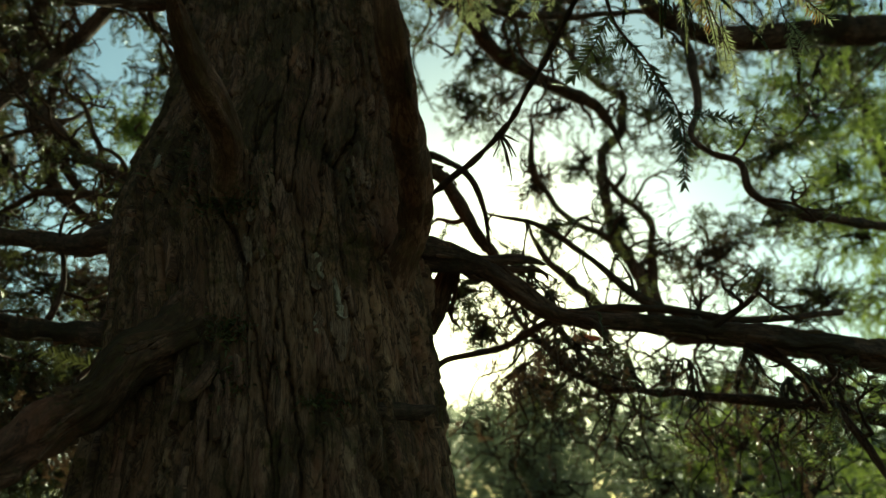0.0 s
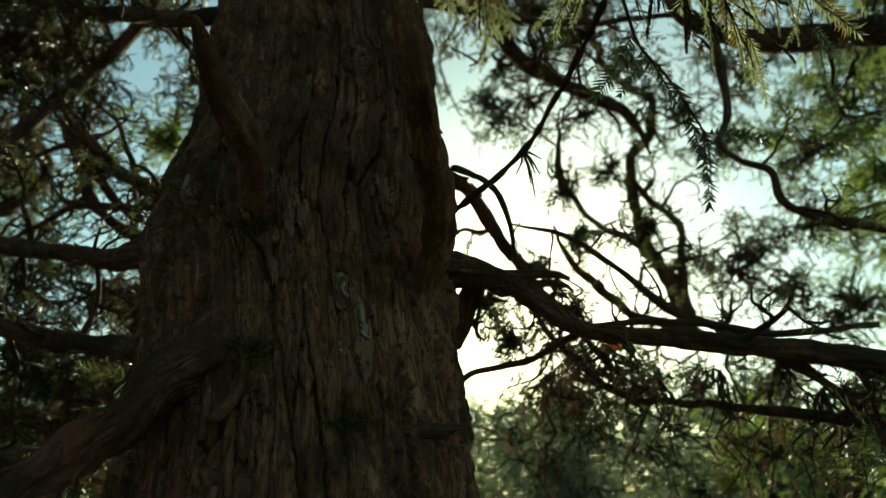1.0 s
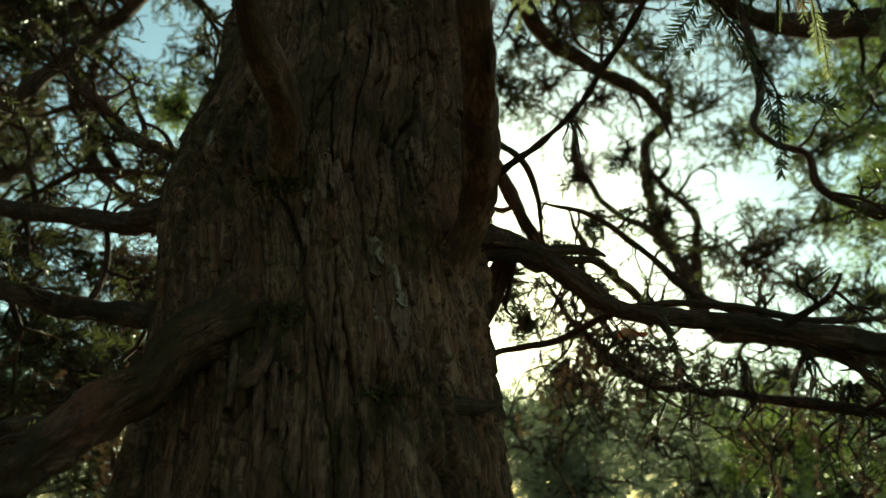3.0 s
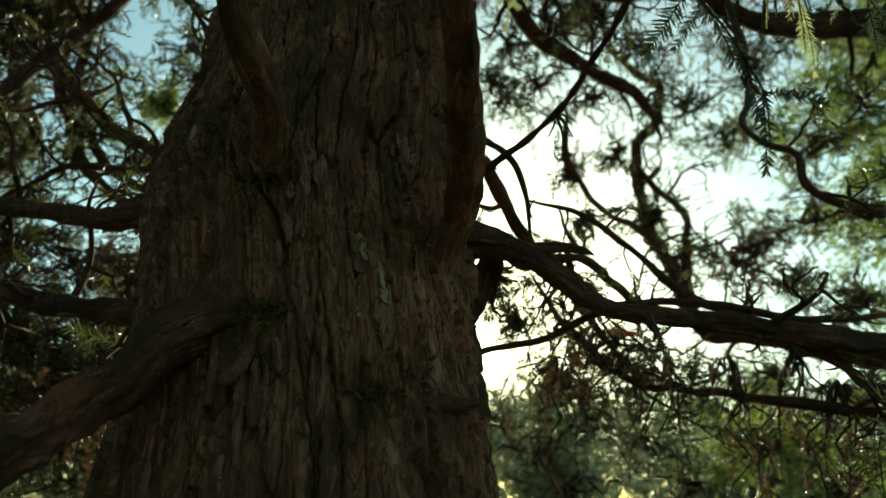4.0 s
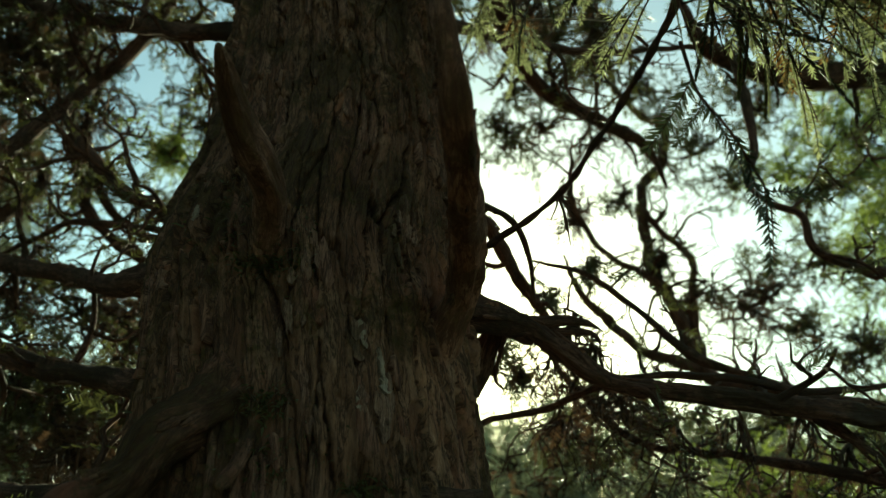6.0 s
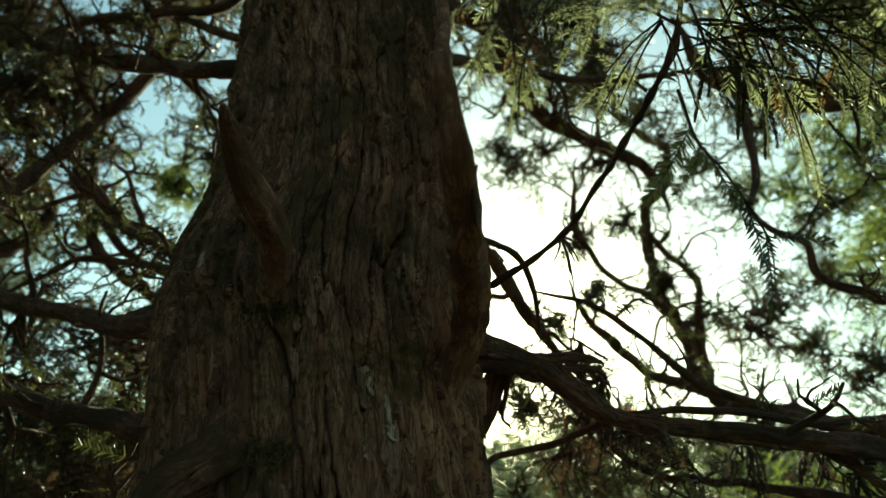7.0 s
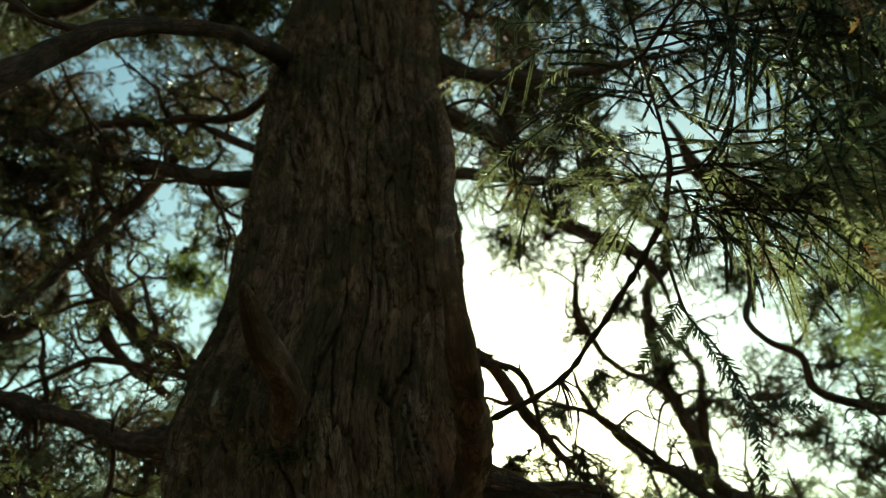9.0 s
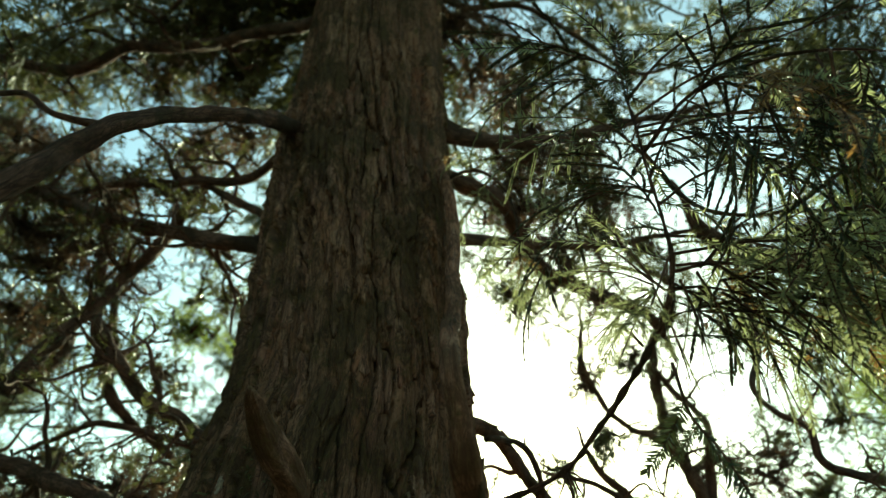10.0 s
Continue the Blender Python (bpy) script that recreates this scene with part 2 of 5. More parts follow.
def tube_arrays(points, sides=8, step=0.03, rough=0.0, seed=0, wobble=0.0):
    """Verts, quads and grain of a tapered limb along points, with knots and uneven girth."""
    q = glide(points, step)
    c, r = q[:, :3].copy(), q[:, 3]
    n = len(c)
    if wobble:
        for k in range(3):
            c[1:-1, k] += wobble * (fractal(c[1:-1] * 6, 2, seed + 5 * k) - 0.5)
    tan = np.gradient(c, axis=0)
    tan /= np.linalg.norm(tan, axis=1)[:, None] + 1e-9
    side = np.cross(tan[0], (0.3, 0.2, 0.93))
    side /= np.linalg.norm(side)
    sides_v = np.empty((n, 3))
    for i in range(n):
        side = side - tan[i] * (side @ tan[i])
        side /= np.linalg.norm(side) + 1e-9
        sides_v[i] = side
    up = np.cross(tan, sides_v)
    ang = np.linspace(0, 2 * math.pi, sides, endpoint=False)
    along = np.concatenate([[0], np.cumsum(np.linalg.norm(np.diff(c, axis=0), axis=1))])
    ca, sa = np.cos(ang), np.sin(ang)
    grain = np.stack([r[:, None] * ca, r[:, None] * sa, np.repeat(along[:, None], sides, 1) + seed * 3.7], -1).reshape(-1, 3)
    rad = np.repeat(r[:, None], sides, 1)
    if rough:
        g = np.stack([np.tile(ca, n) * 1.6, np.tile(sa, n) * 1.6, np.repeat(along, sides) * 7 + seed], 1)
        g2 = np.stack([np.tile(ca, n) * 4, np.tile(sa, n) * 4, np.repeat(along, sides) * 16 + seed], 1)
        g3 = np.stack([np.tile(ca, n) * 6, np.tile(sa, n) * 6, np.repeat(along, sides) * 11 + seed], 1)
        fibre = 1 - np.abs(2 * fractal(g3, 3, seed + 13) - 1) if sides > 14 else fractal(g3, 1, seed)
        rad = rad * (1 + 0.45 * rough * (fibre - 0.6).reshape(n, sides))
        rad = rad * (1 + rough * (1.1 * (fractal(g, 2, seed) - 0.5) + 0.6 * (fractal(g2, 2, seed + 9) - 0.5)).reshape(n, sides) * 2)
    v = c[:, None] + rad[..., None] * (ca[None, :, None] * sides_v[:, None] + sa[None, :, None] * up[:, None])
    v = v.reshape(-1, 3)
    i = np.arange(n - 1)[:, None] * sides
    j = np.arange(sides)[None]
    k = (j + 1) % sides
    f = np.stack([i + j, i + k, i + sides + k, i + sides + j], -1).reshape(-1, 4)
    # closed ends
    v = np.vstack([v, c[0], c[-1] + tan[-1] * r[-1] * 0.6])
    grain = np.vstack([grain, grain[0], grain[-1]])
    jj = np.arange(sides)
    e0 = np.stack([(jj + 1) % sides, jj, np.full(sides, n * sides), np.full(sides, n * sides)], 1)
    last = (n - 1) * sides
    e1 = np.stack([last + jj, last + (jj + 1) % sides, np.full(sides, n * sides + 1), np.full(sides, n * sides + 1)], 1)
    return v, np.vstack([f, e0, e1]), grain


def joined(pieces):
    """Several (verts, quads, grain) into one."""
    vs, fs, gs, base = [], [], [], 0
    for v, f, g in pieces:
        vs.append(v), fs.append(f + base), gs.append(g)
        base += len(v)
    return np.vstack(vs), np.vstack(fs), np.vstack(gs)


def clean(f):
    """Quads with a doubled last corner become triangles."""
    return [list(q[:3]) if q[2] == q[3] else list(q) for q in f.tolist()]


def limb_mesh(points, sides=12, step=0.015, rough=0.22, seed=0, material=None, wobble=0.01, flare=0.0):
    if flare:
        p = np.array(points, float)
        p[0, 3] *= 1 + flare
        p[1, 3] *= 1 + flare * 0.35
        points = p
    v, f, g = tube_arrays(points, sides, step, rough, seed, wobble)
    return mesh_of("limb", v, clean(f), material or LIMB, g)


# ---- ground ----
def ground():
    n = 90
    a = np.linspace(-1, 1, n)
    a = np.sign(a) * np.abs(a) ** 2.2 * 400
    x, y = np.meshgrid(a, a, indexing="ij")
    p = np.stack([x.ravel(), y.ravel(), np.zeros(n * n)], 1)
    p[:, 2] = 0.35 * (fractal(p * 0.22, 3, 3) - 0.5) * np.clip(np.hypot(p[:, 0], p[:, 1]) / 4, 0.1, 6)
    i, j = np.meshgrid(np.arange(n - 1), np.arange(n - 1), indexing="ij")
    k = (i * n + j).ravel()
    f = np.stack([k, k + n, k + n + 1, k + 1], 1)
    ob = new("ground", mesh_of("ground", p, f, EARTH))
    tagged(ob, "dark forest floor of earth and fallen needles", "ground", kind="structure")


ground()

# ---- the old conifer ----
TRUNK_Z = (-0.15, 0.0, 0.5, 1.2, 1.7, 2.0, 2.3, 2.45, 2.62, 2.9, 3.3, 3.8, 4.5, 6.0, 9.0, 12.0)
TRUNK_X = (-0.40, -0.40, -0.40, -0.405, -0.417, -0.45, -0.486, -0.479, -0.462, -0.477, -0.508, -0.535, -0.56, -0.56, -0.56, -0.56)
TRUNK_Y = (1.45, 1.46, 1.52, 1.60, 1.66, 1.705, 1.757, 1.783, 1.812, 1.86, 1.91, 1.96, 2.02, 2.1, 2.2, 2.25)
TRUNK_R = (0.66, 0.60, 0.50, 0.435, 0.408, 0.402, 0.415, 0.407, 0.388, 0.374, 0.366, 0.358, 0.325, 0.26, 0.17, 0.06)


def trunk_at(theta, z):
    """Axis and smooth outline of the trunk: theta 0 faces the open side, growing to the east."""
    cx, cy, r = np.interp(z, TRUNK_Z, TRUNK_X), np.interp(z, TRUNK_Z, TRUNK_Y), np.interp(z, TRUNK_Z, TRUNK_R)
    s, c = np.sin(theta), -np.cos(theta)
    broad = fractal(np.stack([s * 2.2, c * 2.2, z * 1.3], 1), 2, 11) - 0.5
    bumps = fractal(np.stack([s * 6.0, c * 6.0, z * 3.0], 1), 3, 21) - 0.5
    r = r + 0.018 * broad + 0.035 * bumps
    return cx + r * s, cy + r * c, r


def plate_cells(u, v, seed):
    """Long cells of cracked bark: distance to the crack, a random value and the place within each cell."""
    iu, iv = np.floor(u).astype(np.int64), np.floor(v).astype(np.int64)
    best, second = np.full(len(u), 9.0), np.full(len(u), 9.0)
    tone, slope = np.zeros(len(u)), np.zeros(len(u))

    def scatter(a, c, k):
        h = (a * 73856093 ^ c * 19349663 ^ (seed + k) * 83492791) & 0x7FFFFFFF
        h = ((h ^ (h >> 13)) * 1274126177) & 0x7FFFFFFF
        return ((h ^ (h >> 15)) & 0xFFFF) / 65535.0

    for du in (-1, 0, 1):
        for dv in (-1, 0, 1):
            a, c = iu + du, iv + dv
            fu, fv = u - a - scatter(a, c, 1), v - c - scatter(a, c, 2)
            d = np.maximum(np.abs(fu) * 1.15, np.hypot(fu, fv * 0.8))
            near = d < best
            second = np.where(near, best, np.minimum(second, d))
            tone = np.where(near, scatter(a, c, 3), tone)
            slope = np.where(near, fv, slope)
            best = np.where(near, d, best)
    return second - best, tone, slope


def trunk_mesh():
    front = np.linspace(-1.9, 1.9, 520)
    back = np.linspace(1.95, 2 * math.pi - 1.95, 52)[1:-1]
    th = np.concatenate([front, back])
    z = np.concatenate([np.linspace(-0.15, 1.35, 40)[:-1], np.arange(1.35, 4.2, 0.0056), np.linspace(4.2, 12, 80)])
    nt, nz = len(th), len(z)
    zz, tt = np.repeat(z, nt), np.tile(th, nz)
    _, _, r = trunk_at(tt, zz)
    s, c = np.sin(tt), -np.cos(tt)
    around = 0.4 * (tt + 0.10 * (zz - 2))
    p = np.stack([s, c, zz], 1)
    warp = 0.06 * (fractal(p * (4, 4, 2.2), 3, 31) - 0.5)
    warp2 = 0.25 * (fractal(p * (7, 7, 4), 3, 35) - 0.5)
    fray = 0.014 * (fractal(np.stack([around * 160, zz * 40, zz * 0], 1), 2, 37) - 0.5)
    edge, tone, slope = plate_cells((around + warp + fray) / 0.075, (zz + warp2) / 0.55, 3)
    edge2, tone2, slope2 = plate_cells((around + warp * 1.3 + fray * 1.6) / 0.042, (zz + warp2 * 1.2) / 0.15, 5)
    edge3, tone3, slope3 = plate_cells((around + warp * 1.5 + fray * 1.2) / 0.020, (zz + warp2 * 1.3) / 0.06, 7)
    ridge = 1 - np.abs(2 * fractal(np.stack([around * 55 + warp * 40, zz * 5, zz * 0], 1), 2, 61) - 1)
    strands = 1 - np.abs(2 * fractal(np.stack([around * 130 + warp * 90, zz * 11, zz * 0], 1), 2, 65) - 1)
    grit = fractal(p * (46, 46, 30), 3, 71)
    lumps = fractal(p * (11, 11, 7), 3, 75)
    calm = np.clip(0.2 + 1.5 * fractal(p * (5, 5, 3), 2, 81), 0.45, 1.2)
    # where the outer plates have fallen away and where they still lie loose
    loose = np.clip((fractal(p * (4.5, 4.5, 2.5), 3, 95) - 0.42) * 6, 0, 1)
    deep = np.clip(fractal(p * (3.5, 3.5, 1.4), 2, 91) * 3.4 - 0.9, 0.1, 1)
    depth = 0.009 * tone - 0.040 * deep * np.clip(1 - edge / 0.09, 0, 1) ** 1.4
    depth += loose * (0.010 * (tone2 > 0.45) - 0.009 * slope2 * (tone2 > 0.45)) + 0.004 * tone2 - 0.008 * np.clip(1 - edge2 / 0.07, 0, 1)
    depth += loose * (0.004 * (tone3 > 0.5) - 0.004 * slope3) - 0.0025 * np.clip(1 - edge3 / 0.10, 0, 1)
    depth += 0.003 * (ridge - 0.7) + 0.0015 * (strands - 0.7) + 0.010 * (grit - 0.5) + 0.022 * (lumps - 0.5)
    r = r - 0.016 + depth * calm
    x = np.interp(zz, TRUNK_Z, TRUNK_X) + r * s
    y = np.interp(zz, TRUNK_Z, TRUNK_Y) + r * c
    v = np.stack([x, y, zz], 1)
    i, j = np.meshgrid(np.arange(nz - 1), np.arange(nt), indexing="ij")
    k = (j + 1) % nt
    f = np.stack([i * nt + j, i * nt + k, (i + 1) * nt + k, (i + 1) * nt + j], -1).reshape(-1, 4)
    grain = np.stack([around, 0.3 * tone, zz], 1)
    me = mesh_of("trunk", v, f, BARK, grain)
    a = me.attributes.new("plate", "FLOAT", "POINT")
    a.data.foreach_set("value", np.clip(0.12 + 0.28 * tone + 0.45 * tone2 * (0.4 + 0.6 * loose) + 0.2 * tone3 * loose, 0, 1).astype(np.float32))
    return me


tree = thing("old_conifer_tree", (-0.4, 1.55, 0), "old conifer with a thick shaggy brown trunk and crooked limbs", "tree")
tree.location = (0, 0, 0)
trunk = part("trunk", trunk_mesh(), tree, "shaggy fibrous grey-brown trunk with moss")


def bark_strip(theta, z, length, width, lift, peel, rng):
    """A long flake of bark that lies on the trunk, with bevelled edges and a ragged, peeling end."""
    rows = 9
    u = np.linspace(0, 1, rows)
    zz = z + (u - 0.5) * length
    lean = rng.uniform(-0.06, 0.06) - 0.10
    th = theta + lean * (u - 0.5) * length / 0.4
    half = width * 0.5 * np.clip(np.minimum(u / rng.uniform(0.1, 0.4) + 0.15, (1 - u) / rng.uniform(0.1, 0.5) + 0.12), 0, 1) * rng.uniform(0.5, 1.15, rows)
    mid = 0.22 * width * rng.uniform(-0.5, 0.5, rows)
    v, g = [], []
    for off, hgt in ((-1.0, -0.014), (-0.85, lift * rng.uniform(0.5, 1)), (0.0, lift), (0.85, lift * rng.uniform(0.3, 1)), (1.0, -0.014)):
        t = th + (mid + off * half) / 0.39
        x, y, r = trunk_at(t, zz)
        out = hgt + (peel * np.clip((0.3 - u) / 0.3, 0, 1) ** 2 if hgt > 0 else 0)
        if hgt > 0:
            out = out + rng.uniform(-0.0015, 0.0015, rows)
        v.append(np.stack([x + np.sin(t) * out, y - np.cos(t) * out, zz], 1))
        g.append(np.stack([0.4 * np.sin(t) + theta, 0.4 * np.cos(t), zz], 1))
    v, g = np.concatenate(v), np.concatenate(g)
    f = [[a * rows + b, (a + 1) * rows + b, (a + 1) * rows + b + 1, a * rows + b + 1] for a in range(4) for b in range(rows - 1)]
    f += [[0, rows, 2 * rows, 3 * rows, 4 * rows][::-1], [rows - 1, 2 * rows - 1, 3 * rows - 1, 4 * rows - 1, 5 * rows - 1]]
    return v, f, g


def moss(theta, z, wide, tall, count, seed):
    """A cushion of moss on the trunk: many short curled blades."""
    rng = np.random.default_rng(seed)
    v, f = [], []
    th, zz = theta + rng.normal(size=count) * wide / 0.4, z + rng.normal(size=count) * tall
    x, y, r = trunk_at(th, zz)
    for i in range(count):
        o = np.array((x[i], y[i], zz[i])) - 0.012 * np.array((math.sin(th[i]), -math.cos(th[i]), 0))
        out = np.array((math.sin(th[i]), -math.cos(th[i]), 0)) + rng.normal(size=3) * 0.55 + (0, 0, -0.1)
        w = np.cross(out, rng.normal(size=3))
        w *= rng.uniform(0.0012, 0.003) / np.linalg.norm(w)
        ln = rng.uniform(0.006, 0.020)
        tip = o + out * ln + (0, 0, -0.3 * ln)
        m = o + out * ln * 0.6
        b = len(v)
        v += [o - w, o + w, m + w, m - w, tip]
        f += [[b, b + 1, b + 2, b + 3], [b + 3, b + 2, b + 4]]
    part("moss", mesh_of("moss", np.array(v), f, MOSS, smooth=False), trunk, "tufts of dull green moss", "stuff")


# ---- limbs of the old conifer ----
limb_count = itertools.count(3)
BRUSHED = []


def peel(parent, pts, count, until, seed, material):
    """Torn strips of bark that lift off a limb, most of them near its root."""
    rng = np.random.default_rng(seed)
    q = glide(pts, 0.01)
    for _ in range(count):
        rows = 7
        k = int(len(q) * until * rng.uniform(0.02, 1) ** 1.3)
        k1 = min(len(q) - 2, k + int(rng.integers(4, 11)))
        line = np.array([[np.interp(t, np.arange(len(q)), q[:, j]) for j in range(4)] for t in np.linspace(k, k1, rows)])
        tan = line[-1, :3] - line[0, :3]
        tan /= np.linalg.norm(tan) + 1e-9
        e1 = np.cross(tan, (0, 0, 1.0))
        e1 /= np.linalg.norm(e1) + 1e-9
        e2 = np.cross(e1, tan)
        a0, half = rng.uniform(0, 2 * math.pi), rng.uniform(0.10, 0.32)
        curl = rng.uniform(0.0, 0.45)
        u = np.linspace(0, 1, rows)
        width = half * np.clip(np.minimum(u / 0.2 + 0.3, (1 - u) / 0.35 + 0.2), 0, 1) * rng.uniform(0.6, 1.15, rows)
        v, g = [], []
        for off, lift in ((-1, 0.90), (-0.8, 1.06), (0, 1.10), (0.8, 1.06), (1, 0.90)):
            a = a0 + off * width + rng.uniform(-0.04, 0.04, rows)
            rad = line[:, 3] * (lift + curl * np.clip(u - 0.45, 0, 1) ** 2 * 3 * (lift > 1)) + rng.uniform(-0.001, 0.001, rows)
            v.append(line[:, :3] + rad[:, None] * (np.cos(a)[:, None] * e1 + np.sin(a)[:, None] * e2))
            g.append(np.stack([line[:, 3] * np.cos(a), line[:, 3] * np.sin(a), u * 0.1 + seed + a0], 1))
        f = [[c * rows + b, (c + 1) * rows + b, (c + 1) * rows + b + 1, c * rows + b + 1] for c in range(4) for b in range(rows - 1)]
        f += [[0, rows, 2 * rows, 3 * rows, 4 * rows][::-1], [rows - 1, 2 * rows - 1, 3 * rows - 1, 4 * rows - 1, 5 * rows - 1]]
        part("bark_strip", mesh_of("bark_strip", np.concatenate(v), f, material, np.concatenate(g)), parent)


def limb(pts, name="limb", label="", sides=12, rough=0.3, wobble=0.012, twigs=0, reach=0.3, sprigs=0, flare=0.0, material=None, peels=0, until=0.5):
    """One limb of the old tree through points (x, y, z, radius); its side twigs grow later."""
    ob = part(name, limb_mesh(pts, sides, 0.014 if sides < 20 else 0.007, rough, next(limb_count), material or LIMB, wobble, flare), tree, label)
    if peels:
        peel(ob, pts, peels, until, len(pts) + peels, STRIP)
    if twigs:
        BRUSHED.append((ob, pts, twigs, reach, sprigs))
    return ob


limb([(-0.157, 1.68, 2.212, 0.0368), (-0.012, 1.66, 2.184, 0.0318), (0.09, 1.7, 2.173, 0.0279), (0.172, 1.73, 2.129, 0.0271), (0.267, 1.76, 2.063, 0.0219), (0.371, 1.78, 2.038, 0.0206), (0.557, 1.78, 2.021, 0.0219), (0.787, 1.82, 2.002, 0.0259), (1.073, 1.9, 1.987, 0.029), (1.641, 2.1, 1.957, 0.0316)], 'limb', 'heavy crooked limb with dark flaking bark', 28, 0.45, 0.02, 9, 0.22, 20, flare=0.5, peels=40, until=0.8)
limb([(0.076, 1.7, 2.181, 0.0248), (0.174, 1.72, 2.196, 0.0162), (0.242, 1.73, 2.193, 0.0104), (0.272, 1.74, 2.186, 0.003)], 'stub', 'broken pointed side stub', 8)
limb([(0.15, 1.72, 2.165, 0.0117), (0.225, 1.73, 2.171, 0.0089), (0.263, 1.74, 2.164, 0.0059), (0.278, 1.74, 2.145, 0.0029)], 'stub', 'broken pointed side stub', 8)
limb([(-0.184, 1.62, 1.994, 0.0322), (-0.142, 1.56, 2.06, 0.0368), (-0.106, 1.5, 2.121, 0.0386), (-0.08, 1.45, 2.17, 0.0379), (-0.07, 1.36, 2.211, 0.0362), (-0.069, 1.22, 2.229, 0.032), (-0.073, 1.06, 2.229, 0.0274), (-0.078, 0.95, 2.244, 0.0276), (-0.083, 0.88, 2.275, 0.0228), (-0.092, 0.84, 2.331, 0.0163), (-0.108, 0.83, 2.402, 0.0160), (-0.115, 0.93, 2.505, 0.0165), (-0.121, 1.09, 2.63, 0.0165), (-0.126, 1.28, 2.875, 0.0165), (-0.14, 1.45, 3.15, 0.018), (-0.2, 1.66, 3.5, 0.022)], 'limb', 'smooth reddish limb rising close beside the trunk', 28, 0.35, material=REDLIMB, flare=0.5, peels=22, until=0.6)
limb([(-0.133, 2.0, 2.67, 0.03), (-0.014, 2.1, 2.668, 0.026), (0.065, 2.25, 2.602, 0.024), (0.152, 2.45, 2.549, 0.022), (0.249, 2.6, 2.485, 0.018), (0.352, 2.7, 2.412, 0.016), (0.46, 2.8, 2.296, 0.014), (0.681, 3.0, 2.144, 0.012)], 'limb', '', 10, 0.4, 0.025, twigs=8, reach=0.25, sprigs=50, peels=14, until=0.4)
limb([(0.013, 1.75, 2.199, 0.0271), (-0.012, 1.78, 2.129, 0.0286), (-0.033, 1.8, 2.057, 0.0195), (-0.043, 1.8, 2.014, 0.0089)], 'stub', 'short dark stub', 28)
limb([(-0.069, 1.93, 1.916, 0.0093), (-0.013, 1.98, 1.977, 0.0097), (0.062, 2.0, 2.002, 0.0098), (0.161, 2.01, 2.022, 0.0115), (0.22, 1.95, 2.041, 0.0112), (0.294, 1.83, 2.057, 0.0121)], 'twig', '', 8)
limb([(-0.275, 1.45, 1.761, 0.0114), (-0.212, 1.4, 1.752, 0.0164), (-0.136, 1.42, 1.747, 0.021), (-0.07, 1.44, 1.747, 0.0179), (-0.034, 1.45, 1.758, 0.0079)], 'stub', 'splintered broken stub', 10)
limb([(2.553, 3.2, 2.107, 0.0382), (2.003, 3.4, 2.276, 0.0388), (1.608, 3.5, 2.375, 0.0404), (1.373, 3.6, 2.464, 0.042), (1.223, 3.7, 2.545, 0.0423), (1.156, 3.8, 2.909, 0.037), (1.058, 3.9, 3.317, 0.0369), (1.085, 4.0, 3.772, 0.0348), (1.234, 4.0, 4.054, 0.0333), (1.29, 4.0, 4.28, 0.0288), (1.046, 4.0, 4.494, 0.0246), (0.943, 4.1, 4.975, 0.0236), (0.93, 4.2, 5.736, 0.0086)], 'limb', '', 10, 0.45, 0.07, 12, 0.45, 60)
limb([(1.23, 3.72, 2.55, 0.0306), (1.246, 3.8, 2.98, 0.0256), (1.268, 3.8, 3.234, 0.0238), (1.114, 3.9, 3.513, 0.02), (1.027, 3.9, 3.716, 0.0051)], 'limb', '', 10, 0.4, 0.05, 6, 0.35, 30)
limb([(1.159, 3.75, 2.789, 0.029), (1.017, 3.7, 3.082, 0.0223), (0.712, 3.6, 3.181, 0.0169), (0.564, 3.5, 3.385, 0.022), (0.531, 3.5, 3.646, 0.0149), (0.581, 3.5, 3.921, 0.0051)], 'limb', '', 10, 0.4, 0.06, 8, 0.3, 40)
limb([(1.223, 3.7, 2.545, 0.0373), (0.884, 3.6, 2.643, 0.0276), (0.578, 3.5, 2.867, 0.0215), (0.454, 3.4, 3.091, 0.0061)], 'limb', '', 10, 0.4, 0.06, 6, 0.3, 30)
limb([(0.144, 2.2, 2.567, 0.0043), (0.257, 2.22, 2.548, 0.0089), (0.369, 2.25, 2.518, 0.0103), (0.492, 2.3, 2.452, 0.012), (0.597, 2.35, 2.385, 0.0137), (0.74, 2.4, 2.285, 0.0166), (0.93, 2.45, 2.227, 0.0183), (1.219, 2.5, 2.147, 0.02), (1.495, 2.5, 2.047, 0.0211)], 'limb', '', 8, twigs=7, reach=0.22, sprigs=30)
limb([(-0.045, 1.75, 2.551, 0.0113), (0.053, 1.9, 2.577, 0.0105), (0.099, 1.95, 2.544, 0.0106), (0.127, 2.0, 2.479, 0.0089), (0.142, 2.05, 2.423, 0.0072), (0.154, 2.1, 2.369, 0.0037)], 'twig', '', 8, twigs=4, reach=0.08)
limb([(1.841, 2.5, 2.589, 0.0195), (1.439, 2.3, 2.565, 0.0182), (1.213, 2.2, 2.56, 0.0155), (1.075, 2.12, 2.586, 0.0151), (1.049, 2.1, 2.693, 0.0134), (0.977, 2.15, 2.765, 0.0118), (0.94, 2.2, 2.875, 0.0123), (1.037, 2.3, 3.075, 0.0153), (1.087, 2.4, 3.364, 0.0212), (1.116, 2.5, 3.624, 0.0176), (1.101, 2.5, 3.784, 0.0077)], 'limb', '', 10, 0.3, 0.02, 6, 0.2, 30)
